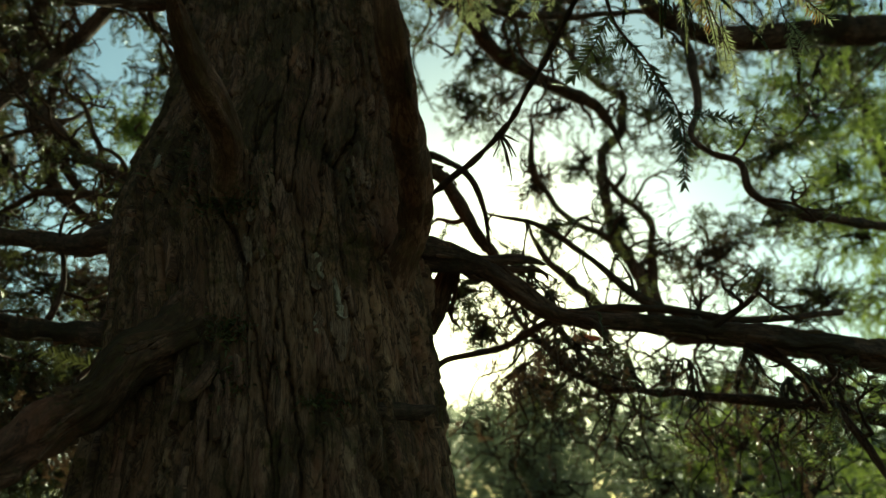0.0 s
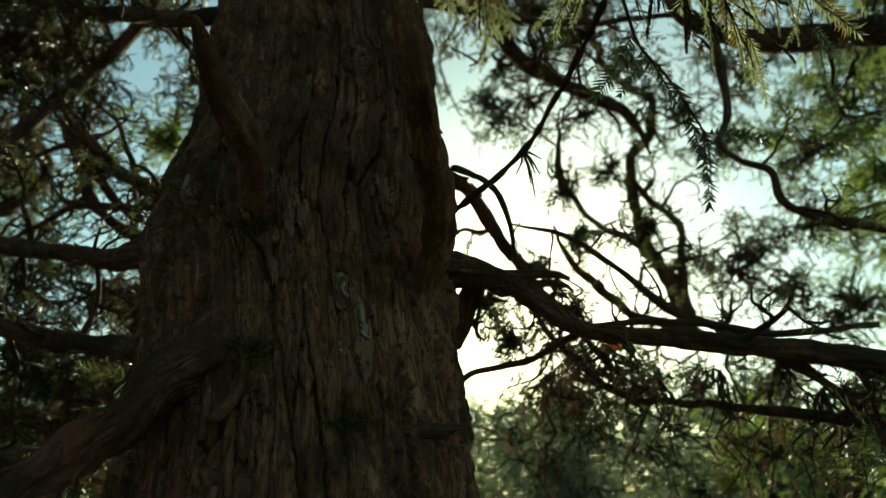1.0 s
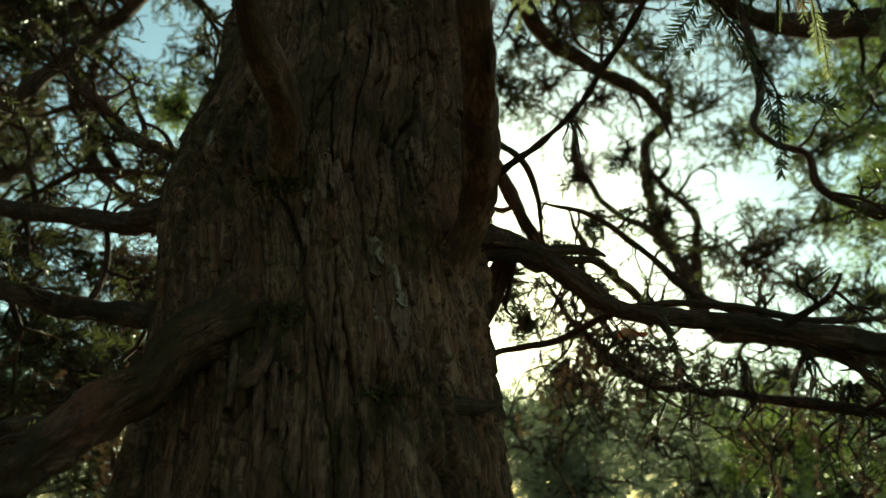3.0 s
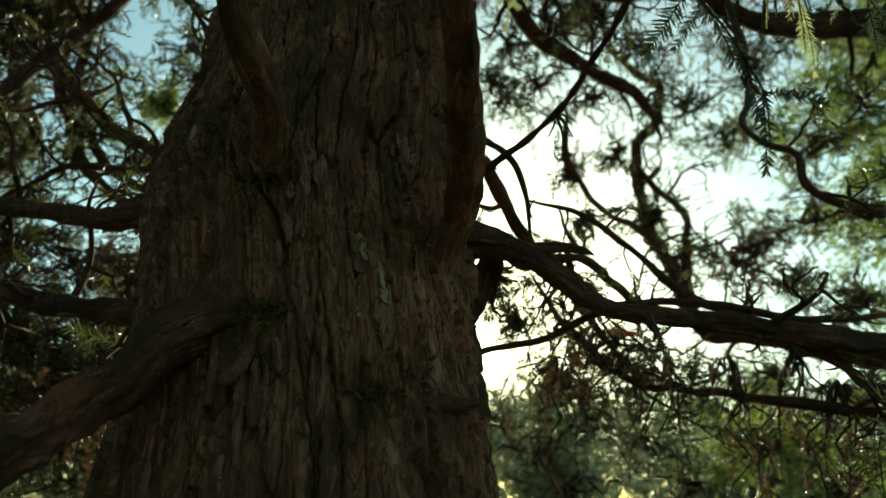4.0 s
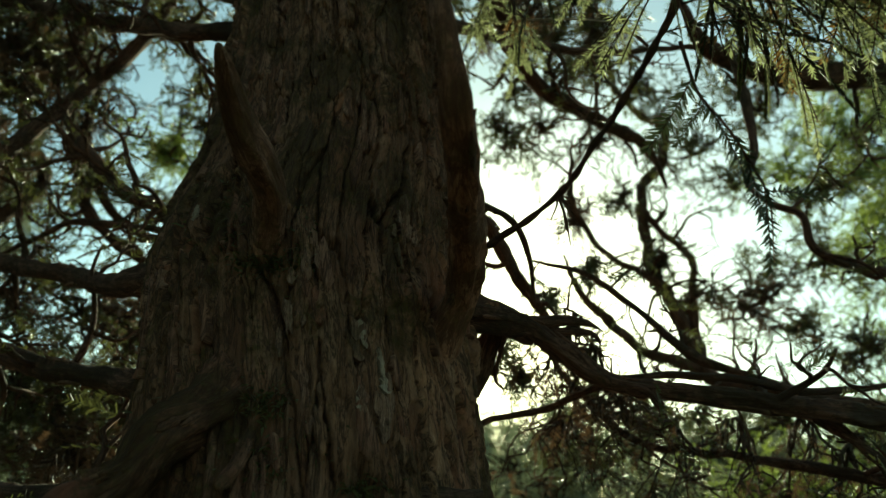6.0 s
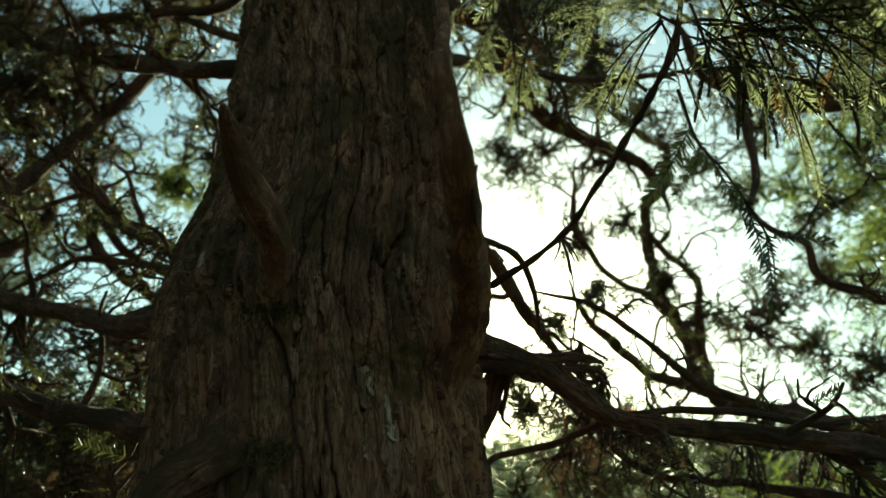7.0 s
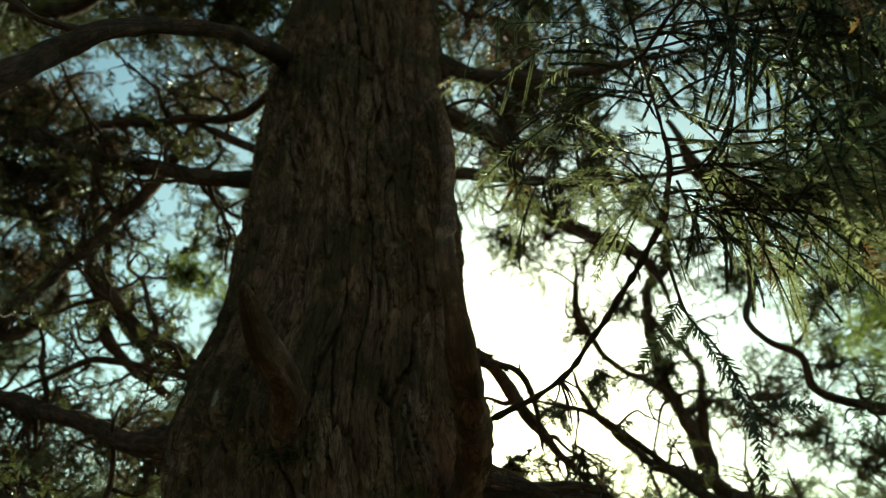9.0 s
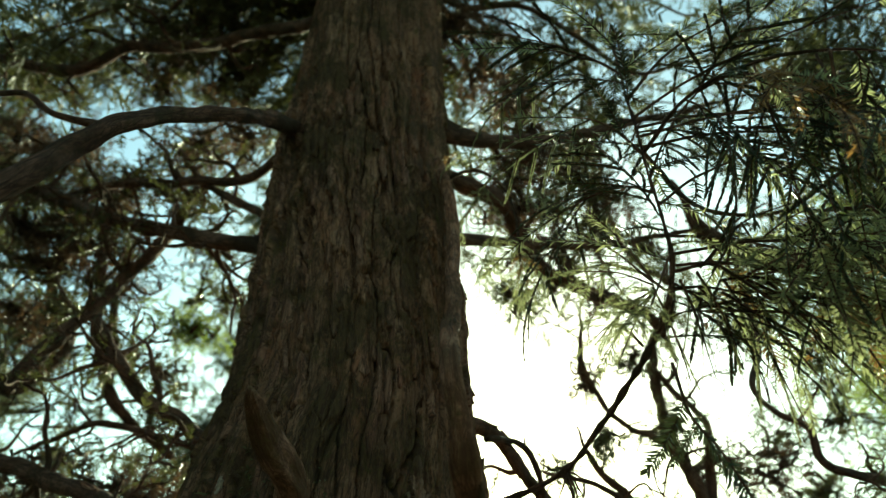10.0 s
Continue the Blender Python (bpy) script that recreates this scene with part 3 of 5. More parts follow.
limb([(0.891, 2.5, 4.058, 0.0107), (0.961, 2.5, 3.886, 0.0261), (1.052, 2.55, 3.764, 0.0391), (1.189, 2.6, 3.701, 0.0419), (1.411, 2.6, 3.641, 0.0571), (1.948, 2.7, 3.75, 0.0701), (2.667, 2.8, 3.86, 0.0782)], 'limb', '', 10, 0.3, 0.04, 8, 0.4, 80)
limb([(0.19, 2.5, 2.402, 0.0041), (0.292, 2.6, 2.275, 0.0107), (0.363, 2.6, 2.187, 0.0157), (0.502, 2.6, 2.059, 0.0154), (0.641, 2.6, 1.997, 0.014), (0.926, 2.6, 1.969, 0.0151), (1.117, 2.5, 1.926, 0.0182), (1.333, 2.4, 1.869, 0.0217), (1.656, 2.3, 1.783, 0.0236)], 'limb', '', 10, 0.4, 0.045, 9, 0.35, 60)
limb([(0.826, 1.95, 2.025, 0.0138), (0.899, 1.95, 1.99, 0.0137), (0.998, 1.9, 1.898, 0.0131), (1.05, 1.87, 1.802, 0.0117), (1.098, 1.82, 1.656, 0.0102), (1.146, 1.8, 1.489, 0.0097)], 'limb', '', 10, twigs=4, reach=0.25, sprigs=30)
limb([(-0.328, 1.95, 3.743, 0.0433), (0.025, 2.2, 3.734, 0.0376), (0.129, 2.4, 3.643, 0.0371), (0.245, 2.6, 3.604, 0.0366), (0.457, 2.8, 3.609, 0.036), (0.72, 3.0, 3.614, 0.035), (0.884, 3.1, 3.559, 0.0268), (0.947, 3.1, 3.337, 0.0058)], 'limb', '', 10, 0.35, 0.04, 10, 0.35, 80)
limb([(-0.218, 1.9, 3.348, 0.0202), (-0.027, 2.05, 3.428, 0.0201), (0.164, 2.2, 3.505, 0.0213), (0.512, 2.4, 3.627, 0.0169), (0.944, 2.6, 3.811, 0.0116), (1.405, 2.8, 4.003, 0.0053)], 'limb', '', 10, 0.3, 0.03, 9, 0.35, 40, flare=0.5)
limb([(-0.294, 1.9, 3.948, 0.034), (-0.082, 2.0, 3.922, 0.0321), (0.257, 2.2, 4.077, 0.0318), (0.689, 2.4, 4.359, 0.0207), (1.268, 2.7, 4.756, 0.0126), (1.839, 2.9, 5.127, 0.006)], 'limb', '', 10, 0.3, 0.03, 9, 0.4, 50, flare=0.5)
limb([(-0.849, 1.75, 2.305, 0.0455), (-0.965, 1.8, 2.318, 0.0405), (-1.095, 1.87, 2.333, 0.0356), (-1.343, 2.05, 2.433, 0.0324), (-1.607, 2.2, 2.519, 0.0329), (-2.137, 2.5, 2.687, 0.0356), (-2.863, 2.8, 2.88, 0.0356)], 'limb', '', 10, 0.3, 0.02, 7, 0.35, 50, flare=0.5, peels=14)
limb([(-0.804, 1.75, 2.025, 0.0356), (-0.948, 1.8, 2.035, 0.0352), (-1.097, 1.9, 2.067, 0.0343), (-1.315, 2.0, 2.118, 0.0346), (-1.554, 2.1, 2.184, 0.0331), (-1.917, 2.3, 2.288, 0.0325), (-2.533, 2.6, 2.429, 0.0327)], 'limb', '', 10, 0.3, 0.02, 8, 0.35, 60, flare=0.5, peels=14)
limb([(-0.522, 1.4, 1.935, 0.036), (-0.545, 1.33, 1.892, 0.038), (-0.58, 1.28, 1.852, 0.04), (-0.614, 1.25, 1.818, 0.04), (-0.635, 1.22, 1.757, 0.034), (-0.683, 1.2, 1.72, 0.037), (-0.722, 1.17, 1.668, 0.034), (-0.735, 1.1, 1.621, 0.032), (-0.72, 1.0, 1.576, 0.03)], 'limb', 'thick limb with torn reddish bark at its collar', 28, 0.6, 0.03, material=REDBARK, flare=0.9, peels=46, until=0.55)
limb([(-0.8, 1.7, 1.784, 0.0271), (-0.918, 1.75, 1.771, 0.0278), (-1.083, 1.85, 1.761, 0.0279), (-1.311, 2.0, 1.762, 0.0287), (-1.799, 2.3, 1.769, 0.0295)], 'limb', '', 10, 0.3, 0.02, 8, 0.3, 70)
limb([(-0.532, 1.5, 2.183, 0.0289), (-0.508, 1.41, 2.227, 0.0327), (-0.486, 1.33, 2.269, 0.0315), (-0.463, 1.24, 2.306, 0.0311), (-0.469, 1.14, 2.334, 0.0304), (-0.48, 1.06, 2.359, 0.0259), (-0.476, 0.97, 2.382, 0.0195), (-0.47, 0.91, 2.393, 0.0093), (-0.471, 0.9, 2.399, 0.0037)], 'stub', 'dead reddish branch stub lying against the trunk', 28, 0.3, 0.004, material=STUBBARK, flare=0.15)
limb([(-0.471, 1.37, 1.904, 0.016), (-0.463, 1.31, 1.845, 0.0135), (-0.458, 1.26, 1.798, 0.0125), (-0.459, 1.21, 1.759, 0.012), (-0.466, 1.18, 1.741, 0.008)], 'stub', 'short grey hanging stub', 28, 0.4, material=STRIP, flare=0.5, peels=10, until=0.9)
limb([(-0.874, 1.95, 2.51, 0.0257), (-1.051, 2.1, 2.647, 0.0281), (-1.194, 2.15, 2.74, 0.0251), (-1.372, 2.2, 2.851, 0.0261), (-1.512, 2.25, 2.995, 0.0228), (-1.649, 2.3, 3.15, 0.0191), (-1.81, 2.4, 3.316, 0.0127)], 'limb', '', 10, 0.3, 0.03, 8, 0.35, 60)
limb([(-1.056, 2.1, 2.612, 0.0116), (-1.396, 2.3, 2.737, 0.0128), (-1.637, 2.4, 2.789, 0.0135), (-1.828, 2.5, 2.763, 0.0116), (-2.072, 2.6, 2.719, 0.0095)], 'twig', '', 8, 0.3, 0.03, 8, 0.25, 40)
limb([(-0.763, 1.85, 3.845, 0.0371), (-0.763, 1.62, 3.679, 0.0323), (-0.758, 1.38, 3.492, 0.0272), (-0.713, 1.15, 3.286, 0.0224), (-0.771, 1.0, 3.154, 0.0201), (-0.839, 0.9, 3.038, 0.0207), (-0.89, 0.82, 2.912, 0.0233), (-0.922, 0.76, 2.791, 0.0256), (-0.964, 0.7, 2.662, 0.027), (-1.024, 0.6, 2.503, 0.0232)], 'limb', '', 10, 0.4, 0.02)
limb([(-0.901, 0.86, 2.991, 0.0101), (-0.999, 0.84, 3.007, 0.0075), (-1.07, 0.83, 3.06, 0.0076), (-1.142, 0.82, 3.057, 0.0063), (-1.246, 0.8, 3.085, 0.0038)], 'limb', '', 10)
limb([(-0.851, 1.9, 3.792, 0.021), (-1.061, 2.05, 3.769, 0.022), (-1.363, 2.15, 3.835, 0.023), (-1.806, 2.3, 3.937, 0.0218), (-2.23, 2.5, 4.03, 0.0176), (-2.708, 2.7, 4.154, 0.0126)], 'limb', '', 10, 0.3, 0.03, 14, 0.3, 60)
limb([(-0.859, 1.95, 3.43, 0.0178), (-1.008, 2.05, 3.602, 0.019), (-1.168, 2.1, 3.718, 0.0173), (-1.351, 2.2, 3.874, 0.0131), (-1.582, 2.3, 4.181, 0.0085)], 'limb', '', 10, 0.3, 0.03, 8, 0.25, 20)
limb([(-0.864, 2.0, 4.708, 0.034), (-1.566, 2.2, 4.8, 0.0336), (-2.018, 2.3, 4.909, 0.0319), (-2.383, 2.4, 4.849, 0.0325), (-3.203, 2.6, 5.218, 0.0324), (-3.945, 2.8, 5.523, 0.0313)], 'limb', '', 10, 0.3, 0.03, 14, 0.4, 110)
limb([(-0.823, 1.9, 3.305, 0.0339), (-0.953, 2.0, 3.39, 0.0335), (-1.214, 2.1, 3.487, 0.033), (-1.531, 2.2, 3.616, 0.035), (-1.886, 2.3, 3.777, 0.0318), (-2.339, 2.5, 4.048, 0.0351), (-3.005, 2.7, 4.305, 0.0385)], 'limb', '', 10, 0.3, 0.03, 14, 0.45, 120, flare=0.5)
limb([(-3.113, 3.2, 3.304, 0.0444), (-2.921, 3.4, 3.315, 0.0464), (-2.841, 3.6, 3.432, 0.0456), (-2.821, 3.8, 3.716, 0.0453), (-2.904, 3.8, 3.929, 0.0425), (-3.059, 3.8, 4.107, 0.0394), (-3.097, 3.8, 4.434, 0.0367), (-3.007, 3.8, 4.781, 0.0295)], 'limb', '', 10, 0.4, 0.05, 12, 0.5, 80)
limb([(-2.232, 2.9, 4.364, 0.0268), (-2.202, 2.9, 4.0, 0.0288), (-2.117, 2.9, 3.632, 0.0274), (-2.052, 2.9, 3.394, 0.0294), (-1.902, 2.9, 3.11, 0.0282), (-1.729, 2.9, 2.933, 0.0247), (-1.516, 2.9, 2.793, 0.0214)], 'limb', '', 10, 0.4, 0.05, 12, 0.4, 80)
limb([(-2.132, 3.1, 4.135, 0.0204), (-2.158, 3.1, 3.897, 0.0231), (-2.156, 3.1, 3.671, 0.0225), (-2.068, 3.1, 3.423, 0.0248), (-1.861, 3.1, 3.158, 0.0239), (-1.538, 3.0, 2.967, 0.0226)], 'limb', '', 10, 0.4, 0.05, 10, 0.4, 60)
limb([(-1.927, 2.2, 2.853, 0.0317), (-1.809, 2.3, 3.175, 0.0321), (-1.712, 2.4, 3.449, 0.0319), (-1.618, 2.5, 3.753, 0.0315), (-1.542, 2.6, 4.162, 0.0284)], 'limb', '', 10, 0.35, 0.03, 12, 0.4, 90)
limb([(0.282, 1.77, 2.053, 0.0103), (0.376, 1.79, 2.068, 0.0094), (0.468, 1.8, 2.078, 0.0105), (0.649, 1.85, 2.081, 0.0107), (0.834, 1.9, 2.064, 0.0109), (0.986, 1.95, 2.079, 0.0101), (1.244, 2.05, 2.121, 0.0094)], 'limb', '', 10)


# ---- twigs and needle sprays ----
def spray_arrays(length, rng, needle=0.030, gap=0.0068, droop=0.25, bare=0.05, width=0.0021, close=0.0):
    """A flat feather of needles: a thin curved stem with needles in two rows."""
    n = 8
    s = np.linspace(0, 1, n)
    sway = rng.uniform(-0.12, 0.12)
    stem = np.stack([length * s, length * sway * s ** 2, -length * droop * s ** 2, np.linspace(0.0022, 0.0012, n)], 1)
    sv, sf, sg = tube_arrays(stem, 4, length / 8, 0)
    m = int(length * (1 - bare) / gap)
    at = np.linspace(bare, 1.0, m)
    c = np.stack([np.interp(at, s, stem[:, k]) for k in range(3)], 1)
    tang = np.stack([np.ones(m), 2 * sway * at, -2 * droop * at], 1)
    tang /= np.linalg.norm(tang, axis=1)[:, None]
    vs, fs = [], []
    for i in range(m):
        ranks = [(-1, rng.uniform(-0.35, 0.35)), (1, rng.uniform(-0.35, 0.35))]
        if i % 2:
            ranks.append((rng.uniform(-0.6, 0.6), rng.choice((-0.75, 0.75))))
        for sd, rise in ranks:
            ln = needle * (0.5 + 0.5 * min(1, 4 * (1 - at[i]) + 0.3, at[i] * 9 + 0.3)) * rng.uniform(0.75, 1.15)
            fwd = rng.uniform(0.4, 0.8) + 0.6 * (at[i] > 0.94) + close
            d = tang[i] * fwd + np.array([-tang[i][1], tang[i][0], 0]) * sd * 0.85 + np.array([0, 0, rise])
            d /= np.linalg.norm(d)
            w = np.cross(d, (0, 0, 1)) + rng.normal(size=3) * 0.5
            w -= d * (w @ d)
            w *= width * rng.uniform(0.8, 1.2) / (np.linalg.norm(w) + 1e-9)
            b = c[i]
            bend = -tang[i] * rng.uniform(-0.05, 0.16) * ln
            base = len(vs)
            vs += [b - w * 0.7, b + w * 0.7, b + d * ln * 0.42 + w - bend * 0.4, b + d * ln * 0.42 - w - bend * 0.4, b + d * ln]
            fs += [[base, base + 1, base + 2, base + 3], [base + 3, base + 2, base + 4, base + 4]]
    return sv, sf, np.array(vs), np.array(fs)


def turned(v, origin, along, up_hint, scale=1.0):
    """Local x goes along a direction; z stays near up_hint."""
    x = np.asarray(along, float) / np.linalg.norm(along)
    y = np.cross(up_hint, x)
    y /= np.linalg.norm(y) + 1e-9
    z = np.cross(x, y)
    return np.asarray(origin) + scale * (v[:, :1] * x + v[:, 1:2] * y + v[:, 2:3] * z)


def branchlet_mesh(name, rng, length=0.2, sides=4, needle=0.030, material=None, gap=0.0068, close=0.0):
    """A drooping twig with side sprays to both sides and one at its tip."""
    vs, fs, ms, base = [], [], [], 0

    def push(v, f, mat):
        nonlocal base
        vs.append(v), fs.extend((f + base).tolist()), ms.extend([mat] * len(f))
        base += len(v)

    bow = rng.uniform(0.15, 0.4)
    sway = rng.uniform(-0.2, 0.2)

    def point(s):
        return np.array([length * s, length * sway * s * s, -length * bow * s * s])

    axis = np.array([[*point(s), 0.0022 - 0.0013 * s] for s in np.linspace(0, 1, 6)])
    v, f, _ = tube_arrays(axis, 5, 0.02, 0.2, int(rng.integers(99)))
    push(v, f, 1)
    for i in range(sides + 1):
        tip = i == sides
        s = 1.0 if tip else 0.18 + 0.75 * i / sides + rng.uniform(-0.03, 0.03)
        tang = point(min(s + 0.02, 1.02)) - point(s - 0.02)
        tang /= np.linalg.norm(tang)
        sd = 1 if i % 2 else -1
        d = tang if tip else tang * rng.uniform(0.6, 1.0) + np.array([0, sd * rng.uniform(0.7, 1.0), rng.uniform(-0.25, 0.15)])
        ln = length * (0.55 if tip else rng.uniform(0.6, 0.85) * (1.1 - 0.4 * s))
        sv, sf, nv, nf = spray_arrays(ln, rng, needle, gap, close=close)
        up = (rng.uniform(-0.3, 0.3), rng.uniform(-0.3, 0.3), 1)
        push(turned(sv, point(s), d, up), sf, 1)
        push(turned(nv, point(s), d, up), nf, 0)
    # needles on the main stem too
    sv, sf, nv, nf = spray_arrays(length * 0.98, rng, needle * 0.9, gap * 1.3, bow, close=close)
    push(nv, nf, 0)
    me = mesh_of(name, np.vstack(vs), [q[:3] if q[2] == q[3] else q for q in fs], material or LIT_NEEDLE, np.vstack(vs), smooth=False)
    me.materials.append(LIMB)
    me.polygons.foreach_set("material_index", np.array(ms, np.int32))
    return me


def frame_of(origin, along, up=(0, 0, 1), scale=1.0):
    x = Vector(along).normalized()
    y = Vector(up).cross(x).normalized()
    z = x.cross(y)
    m = Matrix((x, y, z)).transposed().to_4x4()
    return Matrix.Translation(origin) @ m @ Matrix.Scale(scale, 4)


spray_rng = np.random.default_rng(21)
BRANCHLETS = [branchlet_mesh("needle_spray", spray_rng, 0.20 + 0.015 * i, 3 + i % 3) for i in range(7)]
SINGLES = []
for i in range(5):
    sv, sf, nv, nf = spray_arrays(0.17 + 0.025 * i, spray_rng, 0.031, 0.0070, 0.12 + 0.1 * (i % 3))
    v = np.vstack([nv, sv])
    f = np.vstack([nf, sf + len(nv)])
    me = mesh_of("needle_spray", v, clean(f), LIT_NEEDLE, v, smooth=False)
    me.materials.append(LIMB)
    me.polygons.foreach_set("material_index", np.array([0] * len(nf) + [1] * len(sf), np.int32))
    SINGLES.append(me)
# long-needled hanging sprays, and close-needled cords
BROAD = []
for i in range(3):
    sv, sf, nv, nf = spray_arrays(0.17 + 0.02 * i, spray_rng, 0.036, 0.0074, 0.1, 0.03, 0.0030)
    v = np.vstack([nv, sv])
    me = mesh_of("needle_spray", v, clean(np.vstack([nf, sf + len(nv)])), SHADE_NEEDLE, v, smooth=False)
    me.materials.append(LIMB)
    me.polygons.foreach_set("material_index", np.array([0] * len(nf) + [1] * len(sf), np.int32))
    BROAD.append(me)
CORDS = [branchlet_mesh("needle_spray", spray_rng, 0.22 + 0.02 * i, 6 + i % 2, 0.013, None, 0.0042, 1.3) for i in range(4)]
DRIES = [me.copy() for me in BRANCHLETS[:2]]
for me in DRIES:
    me.materials[0] = DRY
# copies of the sprays in the shaded needle colour, dark as silhouettes
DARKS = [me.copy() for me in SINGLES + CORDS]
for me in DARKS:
    me.materials[0] = SHADE_NEEDLE


def spray(parent, mesh, origin, along, up=(0, 0, 1), scale=1.0, label=""):
    ob = part("needle_spray", mesh, parent, label)
    ob.matrix_world = frame_of(origin, along, up, scale)
    return ob


def leafy_twig(pts, parent, count, reach=(0.8, 1.2), first=0.15, spread=0.9, droop=0.35, dry=0.0, seed=1, meshes=None, lean=(0, 0, 0)):
    """A thin twig with needle sprays along both sides."""
    rng = np.random.default_rng(seed)
    p = np.asarray(pts, float)
    ob = part("twig", limb_mesh(p, 7, 0.012, 0.25, seed, LIMB, 0.006), parent)
    q = glide(p, 0.01)
    for i in range(count):
        s = first + (1 - first) * (i + 0.5) / count
        k = min(int(s * (len(q) - 1)), len(q) - 2)
        tang = q[k + 1, :3] - q[k, :3]
        tang /= np.linalg.norm(tang) + 1e-9
        side = np.cross(tang, (0, 0, 1))
        side /= np.linalg.norm(side) + 1e-9
        d = tang * 0.8 + side * spread * (1 if i % 2 else -1) * rng.uniform(0.6, 1.1) + np.array([0, 0, -droop * rng.uniform(0.3, 1.3)]) + np.asarray(lean)
        pool = meshes or BRANCHLETS
        me = DRIES[int(rng.integers(len(DRIES)))] if rng.random() < dry else pool[int(rng.integers(len(pool)))]
        spray(ob, me, q[k, :3], d, (rng.uniform(-0.4, 0.4), rng.uniform(-0.6, 0.2), 1), rng.uniform(*reach))
    # spray at the very end
    spray(ob, SINGLES[seed % len(SINGLES)], q[-1, :3], q[-1, :3] - q[-4, :3], (0.1, 0.1, 1), rng.uniform(*reach))
    return ob


# the twig that leaves the upright limb and carries the near sprays
knots = np.random.default_rng(41)
near_twig = part("twig", limb_mesh([(*q[:3], q[3] * knots.uniform(0.72, 1.32)) for q in glide([(-0.05, 1.60, 2.33, 0.0078), (0.02, 1.50, 2.335, 0.0066), (0.07, 1.43, 2.345, 0.0061), (0.127, 1.349, 2.37, 0.0064), (0.19, 1.255, 2.425, 0.0058),
                                    (0.245, 1.17, 2.485, 0.0061), (0.28, 1.10, 2.53, 0.0066), (0.315, 1.03, 2.59, 0.0066), (0.325, 0.96, 2.69, 0.0041), (0.30, 0.92, 2.85, 0.0031),
                                    (0.275, 0.89, 3.0, 0.0027), (0.25, 0.85, 3.25, 0.0020)], 0.018)], 12, 0.004, 0.5, 77, LIMB, 0.016), tree, "knobbly bare twig bearing the needle sprays")
# dead side twiglets at its knot
for i, (dx, dy, dz) in enumerate(((0.012, -0.01, -0.075), (0.03, 0.01, -0.045), (0.02, -0.02, -0.06), (-0.012, 0.0, -0.05), (0.035, 0.0, -0.02), (0.02, 0.015, -0.09))):
    dx, dy, dz = 1.3 * dx, 1.3 * dy, 1.3 * dz
    a = (0.127, 1.349, 2.37)
    part("twiglet", limb_mesh([(*a, 0.0032), (a[0] + dx * 0.4 + 0.006, a[1] + dy * 0.5, a[2] + dz * 0.45, 0.0026), (a[0] + dx, a[1] + dy, a[2] + dz, 0.0014)], 5, 0.006, 0.3, i, LIMB, 0.006), near_twig)

# hanging spray with its side feather, clear against the sky
leafy = part("twig", limb_mesh([(0.304, 1.0, 2.484, 0.0035), (0.325, 1.01, 2.385, 0.003), (0.373, 1.03, 2.328, 0.0026), (0.415, 1.05, 2.259, 0.0022), (0.441, 1.07, 2.204, 0.0017), (0.439, 1.09, 2.102, 0.0008)], 6, 0.01, 0.2, 5, LIMB, 0.003), tree)
for a, b, up, k in (((0.325, 1.01, 2.385), (0.414, 1.05, 2.263), (0.4, -1, 0.2), 2), ((0.387, 1.035, 2.314), (0.442, 1.07, 2.198), (0.4, -1, 0.2), 0), ((0.432, 1.06, 2.231), (0.439, 1.09, 2.1), (0.4, -1, 0.2), 1), ((0.444, 1.065, 2.223), (0.564, 1.1, 2.241), (0.4, -1, 0.2), 2), ((0.315, 1.0, 2.408), (0.259, 1.03, 2.288), (0.4, -1, 0.2), 0), ((0.342, 1.02, 2.375), (0.29, 1.04, 2.307), (0.4, -1, 0.2), 1)):
    spray(leafy, BROAD[k], a, Vector(b) - Vector(a), up, 1.05 * (Vector(b) - Vector(a)).length / (0.17 + 0.02 * k))

# side twigs fanning out of the near twig, to the open side and overhead
FAN = ((0.28, 1.10, 2.56, 0.20, 1.15, 2.61, 2), (0.315, 1.0, 2.64, 0.18, 1.04, 2.72, 3), (0.32, 1.0, 2.64, 0.60, 1.03, 2.56, 6), (0.325, 0.97, 2.68, 0.74, 0.93, 2.58, 7),
       (0.325, 0.96, 2.70, 0.90, 0.88, 2.64, 8), (0.32, 0.95, 2.74, 0.84, 1.08, 2.70, 8), (0.33, 0.98, 2.67, 0.60, 0.85, 2.55, 6))
FAN_B = ((0.31, 0.93, 2.80, 0.66, 1.0, 3.02, 7), (0.305, 0.925, 2.83, 0.12, 0.98, 2.82, 5), (0.30, 0.92, 2.86, 0.50, 0.9, 3.16, 6), (0.29, 0.91, 2.92, 0.14, 0.90, 3.02, 5),
         (0.28, 0.895, 2.98, 0.82, 0.98, 3.10, 8), (0.27, 0.88, 3.05, 0.55, 0.82, 3.26, 6), (0.26, 0.87, 3.12, 0.10, 0.92, 3.26, 5), (0.29, 0.91, 2.94, 0.70, 0.75, 2.80, 7),
         (0.28, 0.90, 2.96, 1.00, 0.85, 3.05, 9), (0.275, 0.89, 3.0, 0.75, 0.72, 3.15, 7))
